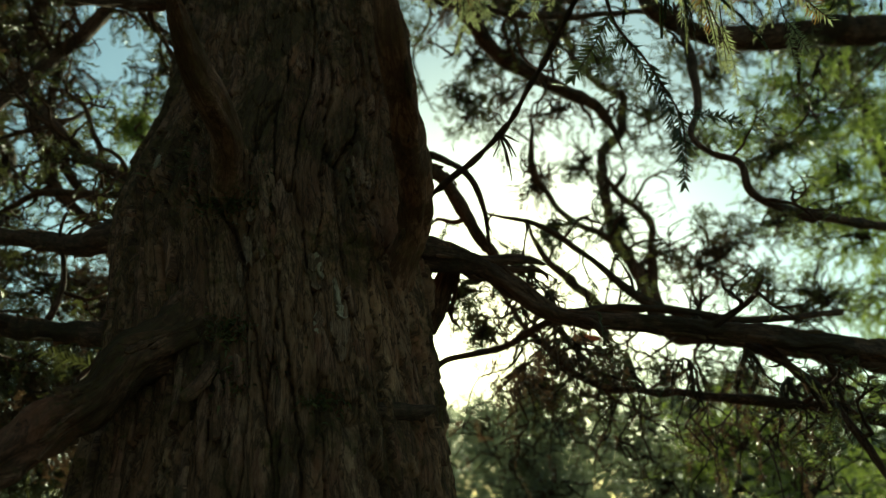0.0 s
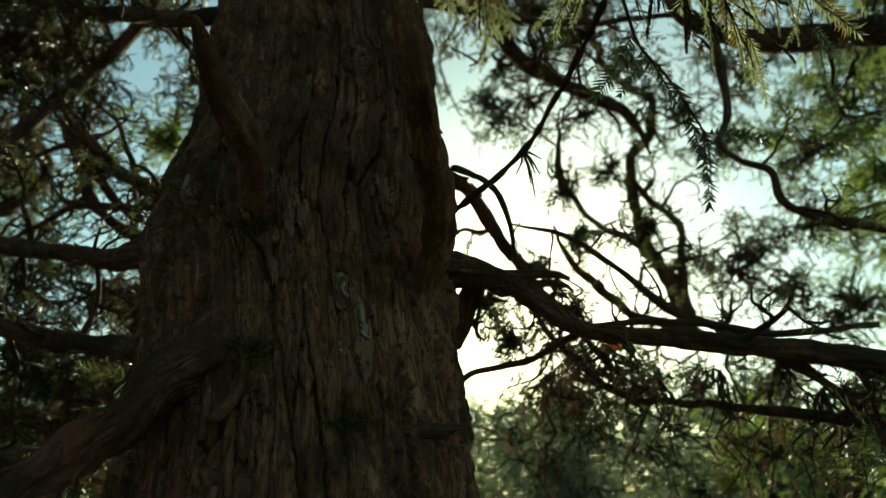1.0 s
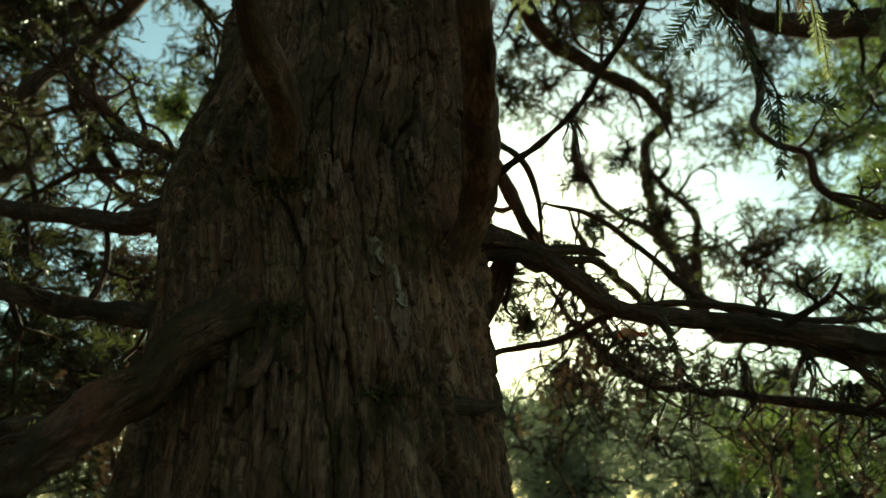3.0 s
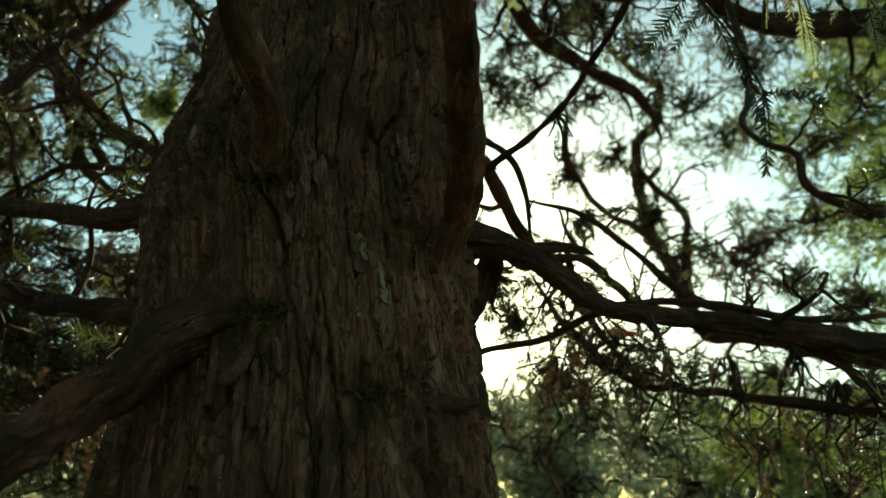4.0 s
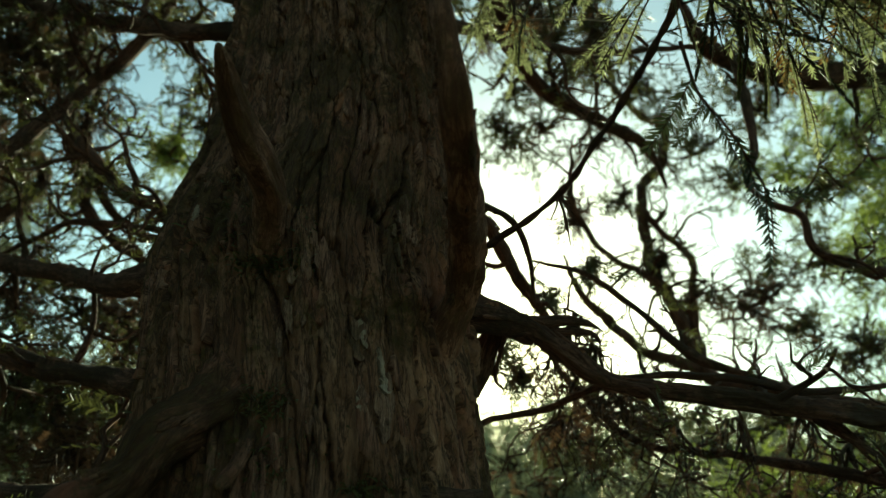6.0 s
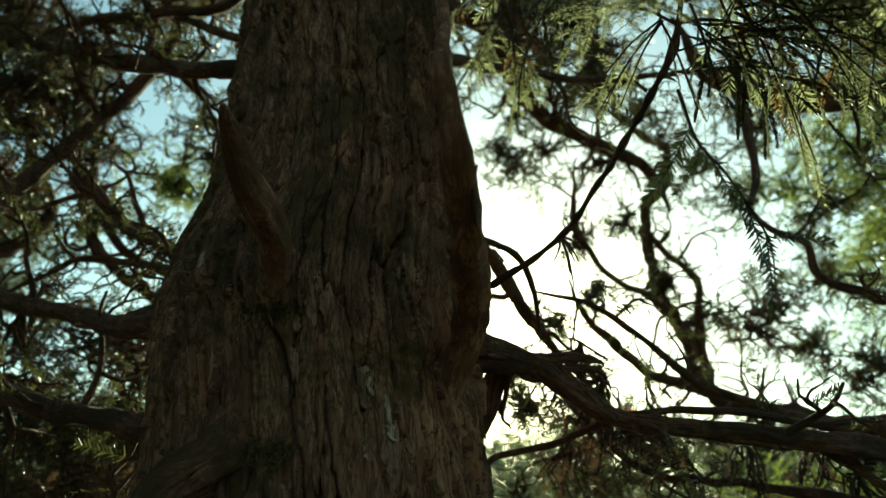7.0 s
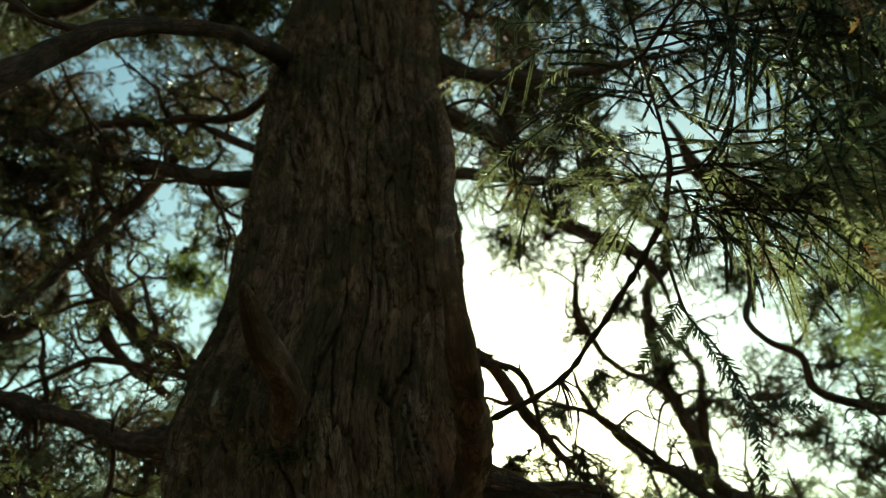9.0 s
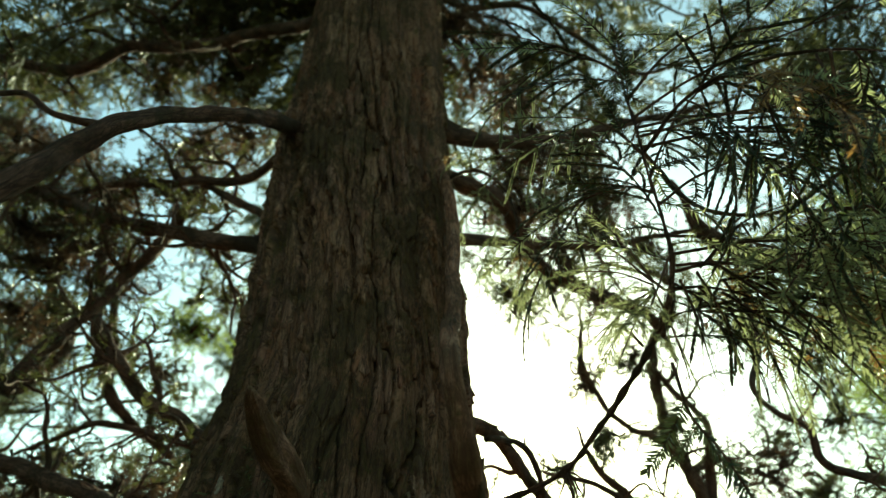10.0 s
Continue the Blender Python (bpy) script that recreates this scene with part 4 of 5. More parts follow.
for i, (x0, y0, z0, x1, y1, z1, n) in enumerate(FAN + FAN_B):
    a, b = np.array((x0, y0, z0)), np.array((x1, y1, z1))
    mid = a + (b - a) * 0.5 + np.array((0.01 * (i % 3 - 1), 0.02 * (i % 2), 0.035))
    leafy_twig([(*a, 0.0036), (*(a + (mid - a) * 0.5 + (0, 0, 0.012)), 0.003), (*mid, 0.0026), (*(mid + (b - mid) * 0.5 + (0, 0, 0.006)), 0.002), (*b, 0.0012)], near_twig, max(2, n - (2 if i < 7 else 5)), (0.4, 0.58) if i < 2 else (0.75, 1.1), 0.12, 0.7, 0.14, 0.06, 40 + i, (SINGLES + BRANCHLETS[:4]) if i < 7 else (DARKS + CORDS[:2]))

# long close-needled cords that droop from one knot of the near twig, each with side cords
LONG = []
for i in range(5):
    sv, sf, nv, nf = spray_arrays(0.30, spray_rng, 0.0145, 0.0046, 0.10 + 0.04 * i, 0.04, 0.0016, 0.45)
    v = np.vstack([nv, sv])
    me = mesh_of("needle_spray", v, clean(np.vstack([nf, sf + len(nv)])), LIT_NEEDLE, v, smooth=False)
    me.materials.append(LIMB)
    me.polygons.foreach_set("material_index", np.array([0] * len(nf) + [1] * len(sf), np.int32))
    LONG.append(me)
CORD_ENDS = ((0.63, 0.92, 2.369), (0.596, 0.88, 2.421), (0.563, 0.95, 2.399), (0.582, 1.12, 2.398), (0.53, 1.14, 2.454), (0.706, 0.92, 2.593), (0.61, 0.86, 2.621), (0.552, 0.88, 2.765), (0.437, 1.0, 2.48), (0.388, 1.02, 2.462), (0.34, 1.02, 2.451), (0.633, 0.95, 2.541), (0.583, 0.98, 2.526), (0.501, 0.9, 2.581), (0.68, 0.9, 2.456), (0.627, 1.02, 2.464))
FEATHER_ENDS = ((0.181, 1.12, 2.514), (0.173, 1.08, 2.55), (0.225, 1.1, 2.521), (0.132, 0.98, 2.781), (0.137, 0.99, 2.679), (0.163, 1.0, 2.862))
cord_rng = np.random.default_rng(88)
knot = Vector((0.388, 0.95, 2.653))
for i, end in enumerate(CORD_ENDS):
    e = Vector(end)
    start = knot + (e - knot) * cord_rng.uniform(0.0, 0.3) + Vector(cord_rng.normal(size=3) * (0.05, 0.05, 0.03))
    mid = start.lerp(e, 0.5) + Vector((0, 0, 0.03))
    stem = part("twig", limb_mesh([(*start, 0.0030), (*mid, 0.0022), (*e, 0.0010)], 6, 0.014, 0.3, 300 + i, LIMB, 0.004), near_twig)
    span = (e - start).length
    spray(stem, LONG[i % 5], mid, e - mid + Vector((0, 0, 0.03)), (cord_rng.uniform(-0.4, 0.4), -0.6, 1), 1.1 * (e - mid).length / 0.30)
    spray(stem, LONG[(i + 2) % 5], start, mid - start, (cord_rng.uniform(-0.4, 0.4), -0.6, 1), 1.0 * (mid - start).length / 0.30)
    for k in range(2):
        at = start.lerp(mid, 0.6) if k else mid.lerp(e, 0.25)
        side = (e - start).normalized() + Vector((cord_rng.uniform(-0.5, 0.5), cord_rng.uniform(-0.6, 0.6), cord_rng.uniform(-0.75, 0.15)))
        pool = LONG if cord_rng.random() < 0.7 else SINGLES
        spray(stem, pool[int(cord_rng.integers(5))], at, side, (cord_rng.uniform(-0.5, 0.5), -0.5, 1), span * cord_rng.uniform(0.35, 0.6) / 0.30)
for i, end in enumerate(FEATHER_ENDS):
    e, start = Vector(end), Vector((0.297, 0.98, 2.639))
    start = start + (e - start) * 0.05
    mid = start.lerp(e, 0.45) + Vector((0, 0, 0.015))
    stem = part("twig", limb_mesh([(*start, 0.0026), (*mid, 0.0019), (*e, 0.0009)], 6, 0.012, 0.3, 330 + i, LIMB, 0.003), near_twig)
    spray(stem, SINGLES[i % 5], mid, e - mid, (0.3, -0.8, 0.7), 1.05 * (e - mid).length / (0.17 + 0.025 * (i % 5)))
    for k in range(1 if i < 3 else 3):
        side = (e - start).normalized() + Vector(cord_rng.normal(size=3) * 0.5) - Vector((0, 0, 0.25))
        spray(stem, SINGLES[(i + k) % 5], start.lerp(mid, 0.3 + 0.35 * k), side, (0.2, -0.8, 0.8), cord_rng.uniform(0.3, 0.5))
# a tuft on a side twig that hangs closest to the path
tuft = part("twig", limb_mesh([(0.325, 0.955, 2.70, 0.0030), (0.275, 0.86, 2.60, 0.0026), (0.225, 0.79, 2.50, 0.0018)], 6, 0.012, 0.3, 350, LIMB, 0.004), near_twig)
for i in range(15):
    a = i * 2.399
    spray(tuft, SINGLES[i % 5], (0.255 - 0.005 * i, 0.83 - 0.006 * i, 2.555 - 0.008 * i), (-0.45 + 0.7 * math.cos(a), -0.15 + 0.4 * math.sin(a), -0.25 + 0.5 * math.sin(a)), (0.2, -0.8, 0.7), 0.36 + 0.04 * (i % 4))

# sprays that spring from the twig itself
crown_rng = np.random.default_rng(9)
for i in range(22):
    s = i / 21
    z = 2.56 + 0.66 * s
    x, y = np.interp(z, (2.53, 2.59, 2.69, 2.85, 3.0, 3.25), (0.28, 0.315, 0.325, 0.30, 0.275, 0.25)), np.interp(z, (2.53, 2.59, 2.69, 2.85, 3.0, 3.25), (1.10, 1.03, 0.96, 0.92, 0.89, 0.85))
    a = i * 2.399 if z > 2.66 else -0.6 + 0.5 * i
    pool = SINGLES + DARKS + BRANCHLETS[:1]
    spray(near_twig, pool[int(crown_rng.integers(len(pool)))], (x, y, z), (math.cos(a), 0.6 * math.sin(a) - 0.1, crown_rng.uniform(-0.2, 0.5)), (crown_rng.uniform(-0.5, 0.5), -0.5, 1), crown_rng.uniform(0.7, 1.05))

# the hanging sprays lit from behind, farther out on the same side
for i, (a, b) in enumerate((((0.60, 1.22, 2.95), (0.66, 1.28, 2.57)), ((0.72, 1.25, 2.98), (0.84, 1.32, 2.62)), ((0.50, 1.2, 2.98), (0.55, 1.22, 2.72)), ((0.85, 1.1, 2.9), (1.02, 1.15, 2.55)), ((0.92, 1.2, 3.1), (1.15, 1.25, 2.8)))):
    a, b = np.array(a), np.array(b)
    m = (a + b) / 2 + (0.03, 0, 0.04)
    leafy_twig([(*a, 0.0034), (*m, 0.0024), (*b, 0.0012)], tree, 4, (0.5, 0.75), 0.2, 0.45, 0.5, 0.03, 70 + i, SINGLES)
# the twig that they hang from
part("twig", limb_mesh([(0.29, 0.91, 2.93, 0.006), (0.5, 1.2, 2.985, 0.006), (0.72, 1.25, 3.0, 0.005), (0.92, 1.2, 3.1, 0.005), (1.3, 1.3, 3.15, 0.004)], 7, 0.015, 0.3, 8, LIMB, 0.01), tree)
part("twig", limb_mesh([(0.72, 1.25, 3.0, 0.005), (0.85, 1.1, 2.91, 0.005), (1.2, 1.0, 2.9, 0.004)], 7, 0.015, 0.3, 9, LIMB, 0.01), tree)

# a low-hanging bough tip overhead, close to the path
bough = part("twig", limb_mesh([(0.29, 0.91, 2.92, 0.0045), (0.36, 0.80, 2.97, 0.004), (0.46, 0.70, 2.96, 0.0035), (0.60, 0.66, 2.95, 0.003), (0.75, 0.64, 2.9, 0.002)], 8, 0.01, 0.4, 15, LIMB, 0.01), tree)
for i, (a, b) in enumerate(zip(((0.36, 0.80, 2.97), (0.44, 0.72, 2.96), (0.56, 0.67, 2.95), (0.46, 0.70, 2.96), (0.58, 0.66, 2.95), (0.38, 0.78, 2.97), (0.62, 0.66, 2.95)), ((0.43, 0.78, 2.85), (0.54, 0.68, 2.83), (0.59, 0.68, 2.67), (0.5, 0.75, 2.6), (0.6, 0.8, 2.54), (0.46, 0.66, 2.89), (0.67, 0.7, 2.89)))):
    a, b = np.array(a), np.array(b)
    m = (a + b) / 2 + (0, 0, 0.02)
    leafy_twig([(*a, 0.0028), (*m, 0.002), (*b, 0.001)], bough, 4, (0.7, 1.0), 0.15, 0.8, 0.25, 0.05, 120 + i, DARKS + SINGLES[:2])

# sprays beside the trunk, hanging from a limb above
beside = part("twig", limb_mesh([(-0.20, 1.75, 3.50, 0.009), (-0.08, 1.66, 3.48, 0.007), (0.02, 1.62, 3.38, 0.006), (0.06, 1.60, 3.23, 0.004), (0.07, 1.6, 3.08, 0.0025)], 8, 0.012, 0.3, 6, LIMB, 0.006), tree)
for i, (a, b, n) in enumerate((((0.0, 1.63, 3.32), (-0.10, 1.50, 3.06), 4), ((0.05, 1.61, 3.2), (-0.05, 1.56, 2.92), 5), ((0.06, 1.60, 3.12), (0.07, 1.60, 2.86), 5), ((0.065, 1.6, 3.05), (0.13, 1.62, 2.90), 4), ((0.02, 1.62, 3.3), (0.18, 1.6, 3.18), 4), ((-0.08, 1.66, 3.4), (-0.12, 1.48, 3.3), 4))):
    a, b = np.array(a) + (0, 0, 0.08), np.array(b) + (0, 0, 0.115)
    m = (a + b) / 2 + (0, 0, 0.025)
    leafy_twig([(*a, 0.0028), (*m, 0.002), (*b, 0.001)], beside, n, (0.34, 0.52), 0.2, 0.8, 0.3, 0.12, 90 + i)
# bare pale twig that crosses above them
part("twig", limb_mesh([(-0.05, 1.62, 3.08, 0.004), (0.10, 1.616, 3.094, 0.004), (0.25, 1.62, 3.10, 0.0035), (0.42, 1.64, 3.10, 0.002)], 6, 0.012, 0.3, 12, PALE, 0.004), tree)


# ---- foliage of the crowns ----
def sprig_template(rng, length=0.16, pairs=12, needle=0.036, width=0.0066):
    """A cheap sprig for crowns seen from afar: a stem with two rows of flat needles."""
    v, f = [], []
    for i in range(pairs):
        s = (i + 0.6) / pairs
        c = np.array([length * s, 0, -0.12 * length * s * s])
        for sd in (-1, 1):
            d = np.array([rng.uniform(0.4, 0.9), sd * rng.uniform(0.6, 1.0), rng.uniform(-0.35, 0.35)])
            d /= np.linalg.norm(d)
            ln = needle * rng.uniform(0.7, 1.15) * (1.1 - 0.4 * s)
            w = np.cross(d, rng.normal(size=3))
            w *= width / np.linalg.norm(w)
            b = len(v)
            v += [c - w * 0.5, c + w * 0.5, c + d * ln + w * 0.3, c + d * ln - w * 0.3]
            f.append([b, b + 1, b + 2, b + 3])
    b = len(v)
    w = 0.0016
    v += [np.array(q) for q in ((0, -w, 0), (0, w, 0), (length, w * 0.4, -0.12 * length), (length, -w * 0.4, -0.12 * length))]
    f.append([b, b + 1, b + 2, b + 3])
    return np.array(v), np.array(f)


TEMPLATE_RNG = np.random.default_rng(5)
SPRIGS = [sprig_template(TEMPLATE_RNG) for _ in range(6)]


def sprig_cloud(origins, dirs, scales, rng):
    """Many sprigs at given places as one pair of arrays."""
    vs, fs, base = [], [], 0
    n = len(origins)
    pick = rng.integers(len(SPRIGS), size=n)
    x = dirs / (np.linalg.norm(dirs, axis=1)[:, None] + 1e-9)
    up = rng.normal(size=(n, 3)) * 0.5 + (0, 0, 1)
    y = np.cross(up, x)
    y /= np.linalg.norm(y, axis=1)[:, None] + 1e-9
    z = np.cross(x, y)
    for t, (tv, tf) in enumerate(SPRIGS):
        k = np.nonzero(pick == t)[0]
        if not len(k):
            continue
        w = origins[k][:, None] + scales[k][:, None, None] * (tv[None, :, :1] * x[k][:, None] + tv[None, :, 1:2] * y[k][:, None] + tv[None, :, 2:3] * z[k][:, None])
        vs.append(w.reshape(-1, 3))
        fs.append((tf[None] + (np.arange(len(k)) * len(tv))[:, None, None] + base).reshape(-1, 4))
        base += len(k) * len(tv)
    return np.vstack(vs), np.vstack(fs)


def clump(parent, centre, size, sprigs, material=None, scale=1.0, twigs=7, seed=0, drape=0.3, root=None, radius=0.010):
    """A crown mass: crooked thin twigs that wander through it, set with sprigs; loose, with gaps."""
    rng = np.random.default_rng(seed * 31 + 5)
    size = np.asarray(size if isinstance(size, (tuple, list)) else (size, size, size), float)
    c = np.asarray(centre, float)
    pieces, org, dr = [], [], []
    hub = c + rng.normal(size=3) * size * 0.25 if root is None else np.asarray(root, float)
    for i in range(twigs):
        end = c + rng.normal(size=3) * size * 0.62
        n = 9
        s = np.linspace(0, 1, n)[:, None]
        line = hub + (end - hub) * s + rng.normal(size=(n, 3)) * size * 0.16 * (s * (1.3 - s)) * 2
        rad = np.linspace(radius * rng.uniform(0.7, 1.6), radius * 0.25, n)
        pieces.append(tube_arrays(np.column_stack([line, rad]), 5, 0.06, 0, seed + i))
        q = glide(np.column_stack([line, rad]), 0.04)
        m = max(4, sprigs // twigs)
        k = rng.integers(int(len(q) * 0.25), len(q), m)
        k = np.minimum(k, len(q) - 2)
        org.append(q[k, :3] + rng.normal(size=(m, 3)) * size * 0.10)
        dr.append((q[k + 1, :3] - q[k, :3]) * 12 + rng.normal(size=(m, 3)) * 0.55 - (0, 0, drape))
    v, f, g = joined(pieces)
    part("brushwood", mesh_of("brushwood", v, clean(f), FARBARK, g), parent, kind="stuff")
    org, dr = np.vstack(org), np.vstack(dr)
    v, f = sprig_cloud(org, dr, scale * rng.uniform(0.6, 1.25, len(org)), rng)
    part("foliage", mesh_of("foliage", v, f, material or FOLIAGE, smooth=False), parent, kind="stuff")


def brush(parent, pts, twigs, reach, seed, sprigs=0, material=None, first=0.1, scale=0.8):
    """Crooked side twigs along a limb, forked once or twice, with some foliage at their ends."""
    rng = np.random.default_rng(seed * 17 + 3)
    q = glide(pts, 0.03)
    pieces, org, dr = [], [], []
    for i in range(twigs):
        k = int(rng.uniform(first, 0.98) * (len(q) - 2))
        base, r0 = q[k, :3], q[k, 3]
        tang = q[k + 1, :3] - q[k, :3]
        tang /= np.linalg.norm(tang) + 1e-9
        d = np.cross(tang, rng.normal(size=3))
        d = d / np.linalg.norm(d) + tang * rng.uniform(-0.2, 0.9)
        stack = [(base, d, reach * rng.uniform(0.5, 1.2), min(r0 * 0.55, 0.013), 0)]
        while stack:
            p, d, ln, r, level = stack.pop()
            d = d / np.linalg.norm(d)
            n = 6
            line = [p]
            for _ in range(n):
                d = d + rng.normal(size=3) * 0.34
                d /= np.linalg.norm(d)
                line.append(line[-1] + d * ln / n)
            line = np.array(line)
            rad = np.linspace(r, r * 0.35, n + 1)
            pieces.append(tube_arrays(np.column_stack([line, rad]), 5, 0.05, 0, seed))
            if level < 2 and ln > 0.1:
                for _ in range(2):
                    m = int(rng.integers(2, n))
                    stack.append((line[m], d + rng.normal(size=3) * 0.9, ln * rng.uniform(0.4, 0.7), r * 0.55, level + 1))
            org.append(line[2:]), dr.append(np.diff(line, axis=0)[1:] * 8)
    v, f, g = joined(pieces)
    part("brushwood", mesh_of("brushwood", v, clean(f), LIMB, g), parent, kind="stuff")
    if sprigs:
        org, dr = np.vstack(org), np.vstack(dr)
        k = rng.integers(len(org), size=sprigs)
        v, f = sprig_cloud(org[k], dr[k] + rng.normal(size=(sprigs, 3)) * 0.6 - (0, 0, 0.2), scale * rng.uniform(0.5, 1.1, sprigs), rng)
        part("foliage", mesh_of("foliage", v, f, material or FOLIAGE, smooth=False), parent, kind="stuff")


for ob, pts, twigs, reach, sprigs in BRUSHED:
    brush(ob, pts, twigs, reach, len(pts) + twigs + int(abs(pts[0][0]) * 100), sprigs)

# masses of the old tree itself, behind and beside the trunk
mass_count = itertools.count(100)


def mass(x, y, z, s, n, material):
    clump(tree, (x, y, z), (s, s, s * 0.85), int(n * 1.1), material, 0.72, 14, next(mass_count), radius=0.008)


for spot in (
        (-2.62, 3.20, 4.26, 0.50, 300, FOLIAGE),
        (-2.52, 3.60, 4.59, 0.40, 150, FOLIAGE),
        (-2.48, 3.40, 4.04, 0.35, 120, BROWNISH),
        (-2.74, 3.40, 3.96, 0.40, 200, FOLIAGE),
        (-2.02, 3.80, 4.10, 0.20, 60, SUNNY),
        (-1.98, 3.80, 4.56, 0.30, 80, FOLIAGE),
        (-2.86, 3.80, 3.76, 0.30, 60, FOLIAGE),
        (-2.56, 3.80, 3.59, 0.25, 22, SUNNY),
        (-1.88, 3.50, 3.39, 0.20, 27, FOLIAGE),
        (-2.39, 3.40, 2.86, 0.35, 105, FOLIAGE),
        (-2.03, 3.40, 2.76, 0.30, 90, BROWNISH),
):
    mass(*spot)
for spot in (
        (-1.99, 3.20, 2.29, 0.40, 260, FOLIAGE),
        (-1.72, 3.20, 2.18, 0.30, 180, BROWNISH),
        (-2.16, 3.20, 2.07, 0.40, 240, FOLIAGE),
        (-1.86, 3.30, 1.96, 0.35, 200, FOLIAGE),
        (-2.04, 3.60, 1.74, 0.40, 200, FOLIAGE),
        (-2.16, 3.30, 1.73, 0.40, 220, FOLIAGE),
        (-2.25, 3.20, 2.43, 0.35, 120, BROWNISH),
        (-1.69, 3.00, 2.38, 0.20, 67, FOLIAGE),
        (-1.85, 3.60, 1.83, 0.30, 150, BROWNISH),
        (-1.47, 2.80, 2.40, 0.15, 52, FOLIAGE),
        (-1.63, 2.70, 2.04, 0.35, 220, BROWNISH),
        (-1.74, 2.60, 2.15, 0.30, 180, FOLIAGE),
        (-1.48, 2.90, 2.08, 0.20, 100, FOLIAGE),
):
    mass(*spot)
for spot in (
        (0.22, 3.60, 4.34, 0.25, 100, FOLIAGE),
        (0.21, 3.60, 3.95, 0.20, 60, FOLIAGE),
        (0.46, 3.80, 4.22, 0.25, 60, BROWNISH),
        (0.70, 3.40, 4.39, 0.30, 125, FOLIAGE),
        (0.82, 3.80, 4.04, 0.25, 45, BROWNISH),
        (1.07, 3.80, 4.44, 0.35, 95, FOLIAGE),
        (1.50, 4.00, 4.35, 0.40, 210, FOLIAGE),
        (1.80, 4.20, 4.06, 0.30, 125, FOLIAGE),
        (1.96, 4.00, 4.58, 0.40, 237, FOLIAGE),
        (2.05, 3.60, 4.54, 0.35, 210, BROWNISH),
):
    mass(*spot)
for spot in (
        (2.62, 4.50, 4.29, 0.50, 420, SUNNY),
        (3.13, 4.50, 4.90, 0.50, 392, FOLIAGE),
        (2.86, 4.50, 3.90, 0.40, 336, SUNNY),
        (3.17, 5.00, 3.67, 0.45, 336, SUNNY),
        (2.12, 4.20, 3.45, 0.35, 182, FOLIAGE),
        (1.83, 4.20, 3.29, 0.30, 140, FOLIAGE),
        (1.55, 3.90, 2.91, 0.30, 120, BROWNISH),
        (1.89, 4.00, 2.87, 0.30, 120, FOLIAGE),
        (1.30, 3.80, 3.02, 0.25, 70, FOLIAGE),
        (2.19, 4.00, 2.84, 0.30, 110, FOLIAGE),
        (2.37, 4.00, 2.63, 0.35, 130, FOLIAGE),
):
    mass(*spot)
for spot in (
        (0.89, 3.80, 3.66, 0.20, 30, FOLIAGE),
        (0.60, 3.40, 2.99, 0.15, 18, FOLIAGE),
        (1.09, 3.80, 3.20, 0.20, 30, FOLIAGE),
        (0.57, 3.60, 3.44, 0.15, 20, BROWNISH),
        (0.07, 2.60, 2.41, 0.08, 25, FOLIAGE),
        (0.14, 2.90, 2.33, 0.12, 45, FOLIAGE),
        (0.10, 3.40, 3.90, 0.15, 40, FOLIAGE),
        (0.35, 3.40, 2.86, 0.12, 16, FOLIAGE),
):
    mass(*spot)
for spot in (
        (0.55, 3.40, 2.29, 0.25, 110, BROWNISH),
        (0.79, 3.50, 2.23, 0.25, 120, FOLIAGE),
        (0.46, 3.60, 2.18, 0.30, 120, FOLIAGE),
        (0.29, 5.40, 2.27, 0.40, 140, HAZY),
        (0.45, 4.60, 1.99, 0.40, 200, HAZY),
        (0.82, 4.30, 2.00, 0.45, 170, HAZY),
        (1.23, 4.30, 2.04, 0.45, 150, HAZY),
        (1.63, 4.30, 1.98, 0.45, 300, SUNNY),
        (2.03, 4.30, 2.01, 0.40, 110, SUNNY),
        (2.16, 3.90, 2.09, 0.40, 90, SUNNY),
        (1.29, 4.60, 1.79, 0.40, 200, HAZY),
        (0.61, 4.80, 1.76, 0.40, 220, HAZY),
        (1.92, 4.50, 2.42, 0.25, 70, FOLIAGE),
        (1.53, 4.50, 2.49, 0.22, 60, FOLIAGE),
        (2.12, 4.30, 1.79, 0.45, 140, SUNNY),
):
    mass(*spot)
for spot in (
        (-3.50, 3.20, 5.81, 0.30, 100, FOLIAGE),
        (-2.84, 3.00, 5.74, 0.40, 200, FOLIAGE),
        (-2.22, 3.00, 5.71, 0.35, 160, BROWNISH),
        (-1.60, 2.80, 5.35, 0.35, 220, FOLIAGE),
        (-2.10, 2.90, 4.59, 0.35, 120, FOLIAGE),
        (-1.58, 2.80, 4.62, 0.30, 90, BROWNISH),
        (-2.80, 3.00, 4.47, 0.40, 260, FOLIAGE),
        (-2.36, 3.00, 4.08, 0.40, 200, BROWNISH),
        (-2.71, 3.10, 3.91, 0.40, 200, FOLIAGE),
        (-1.80, 3.00, 4.32, 0.30, 60, FOLIAGE),
        (-1.56, 3.20, 3.80, 0.20, 60, FOLIAGE),
        (-1.71, 3.12, 3.55, 0.22, 150, SUNNY),
        (-2.37, 3.20, 2.84, 0.35, 142, BROWNISH),
        (-2.02, 3.20, 2.67, 0.35, 150, FOLIAGE),
        (-1.74, 3.20, 2.62, 0.30, 120, BROWNISH),
):
    mass(*spot)
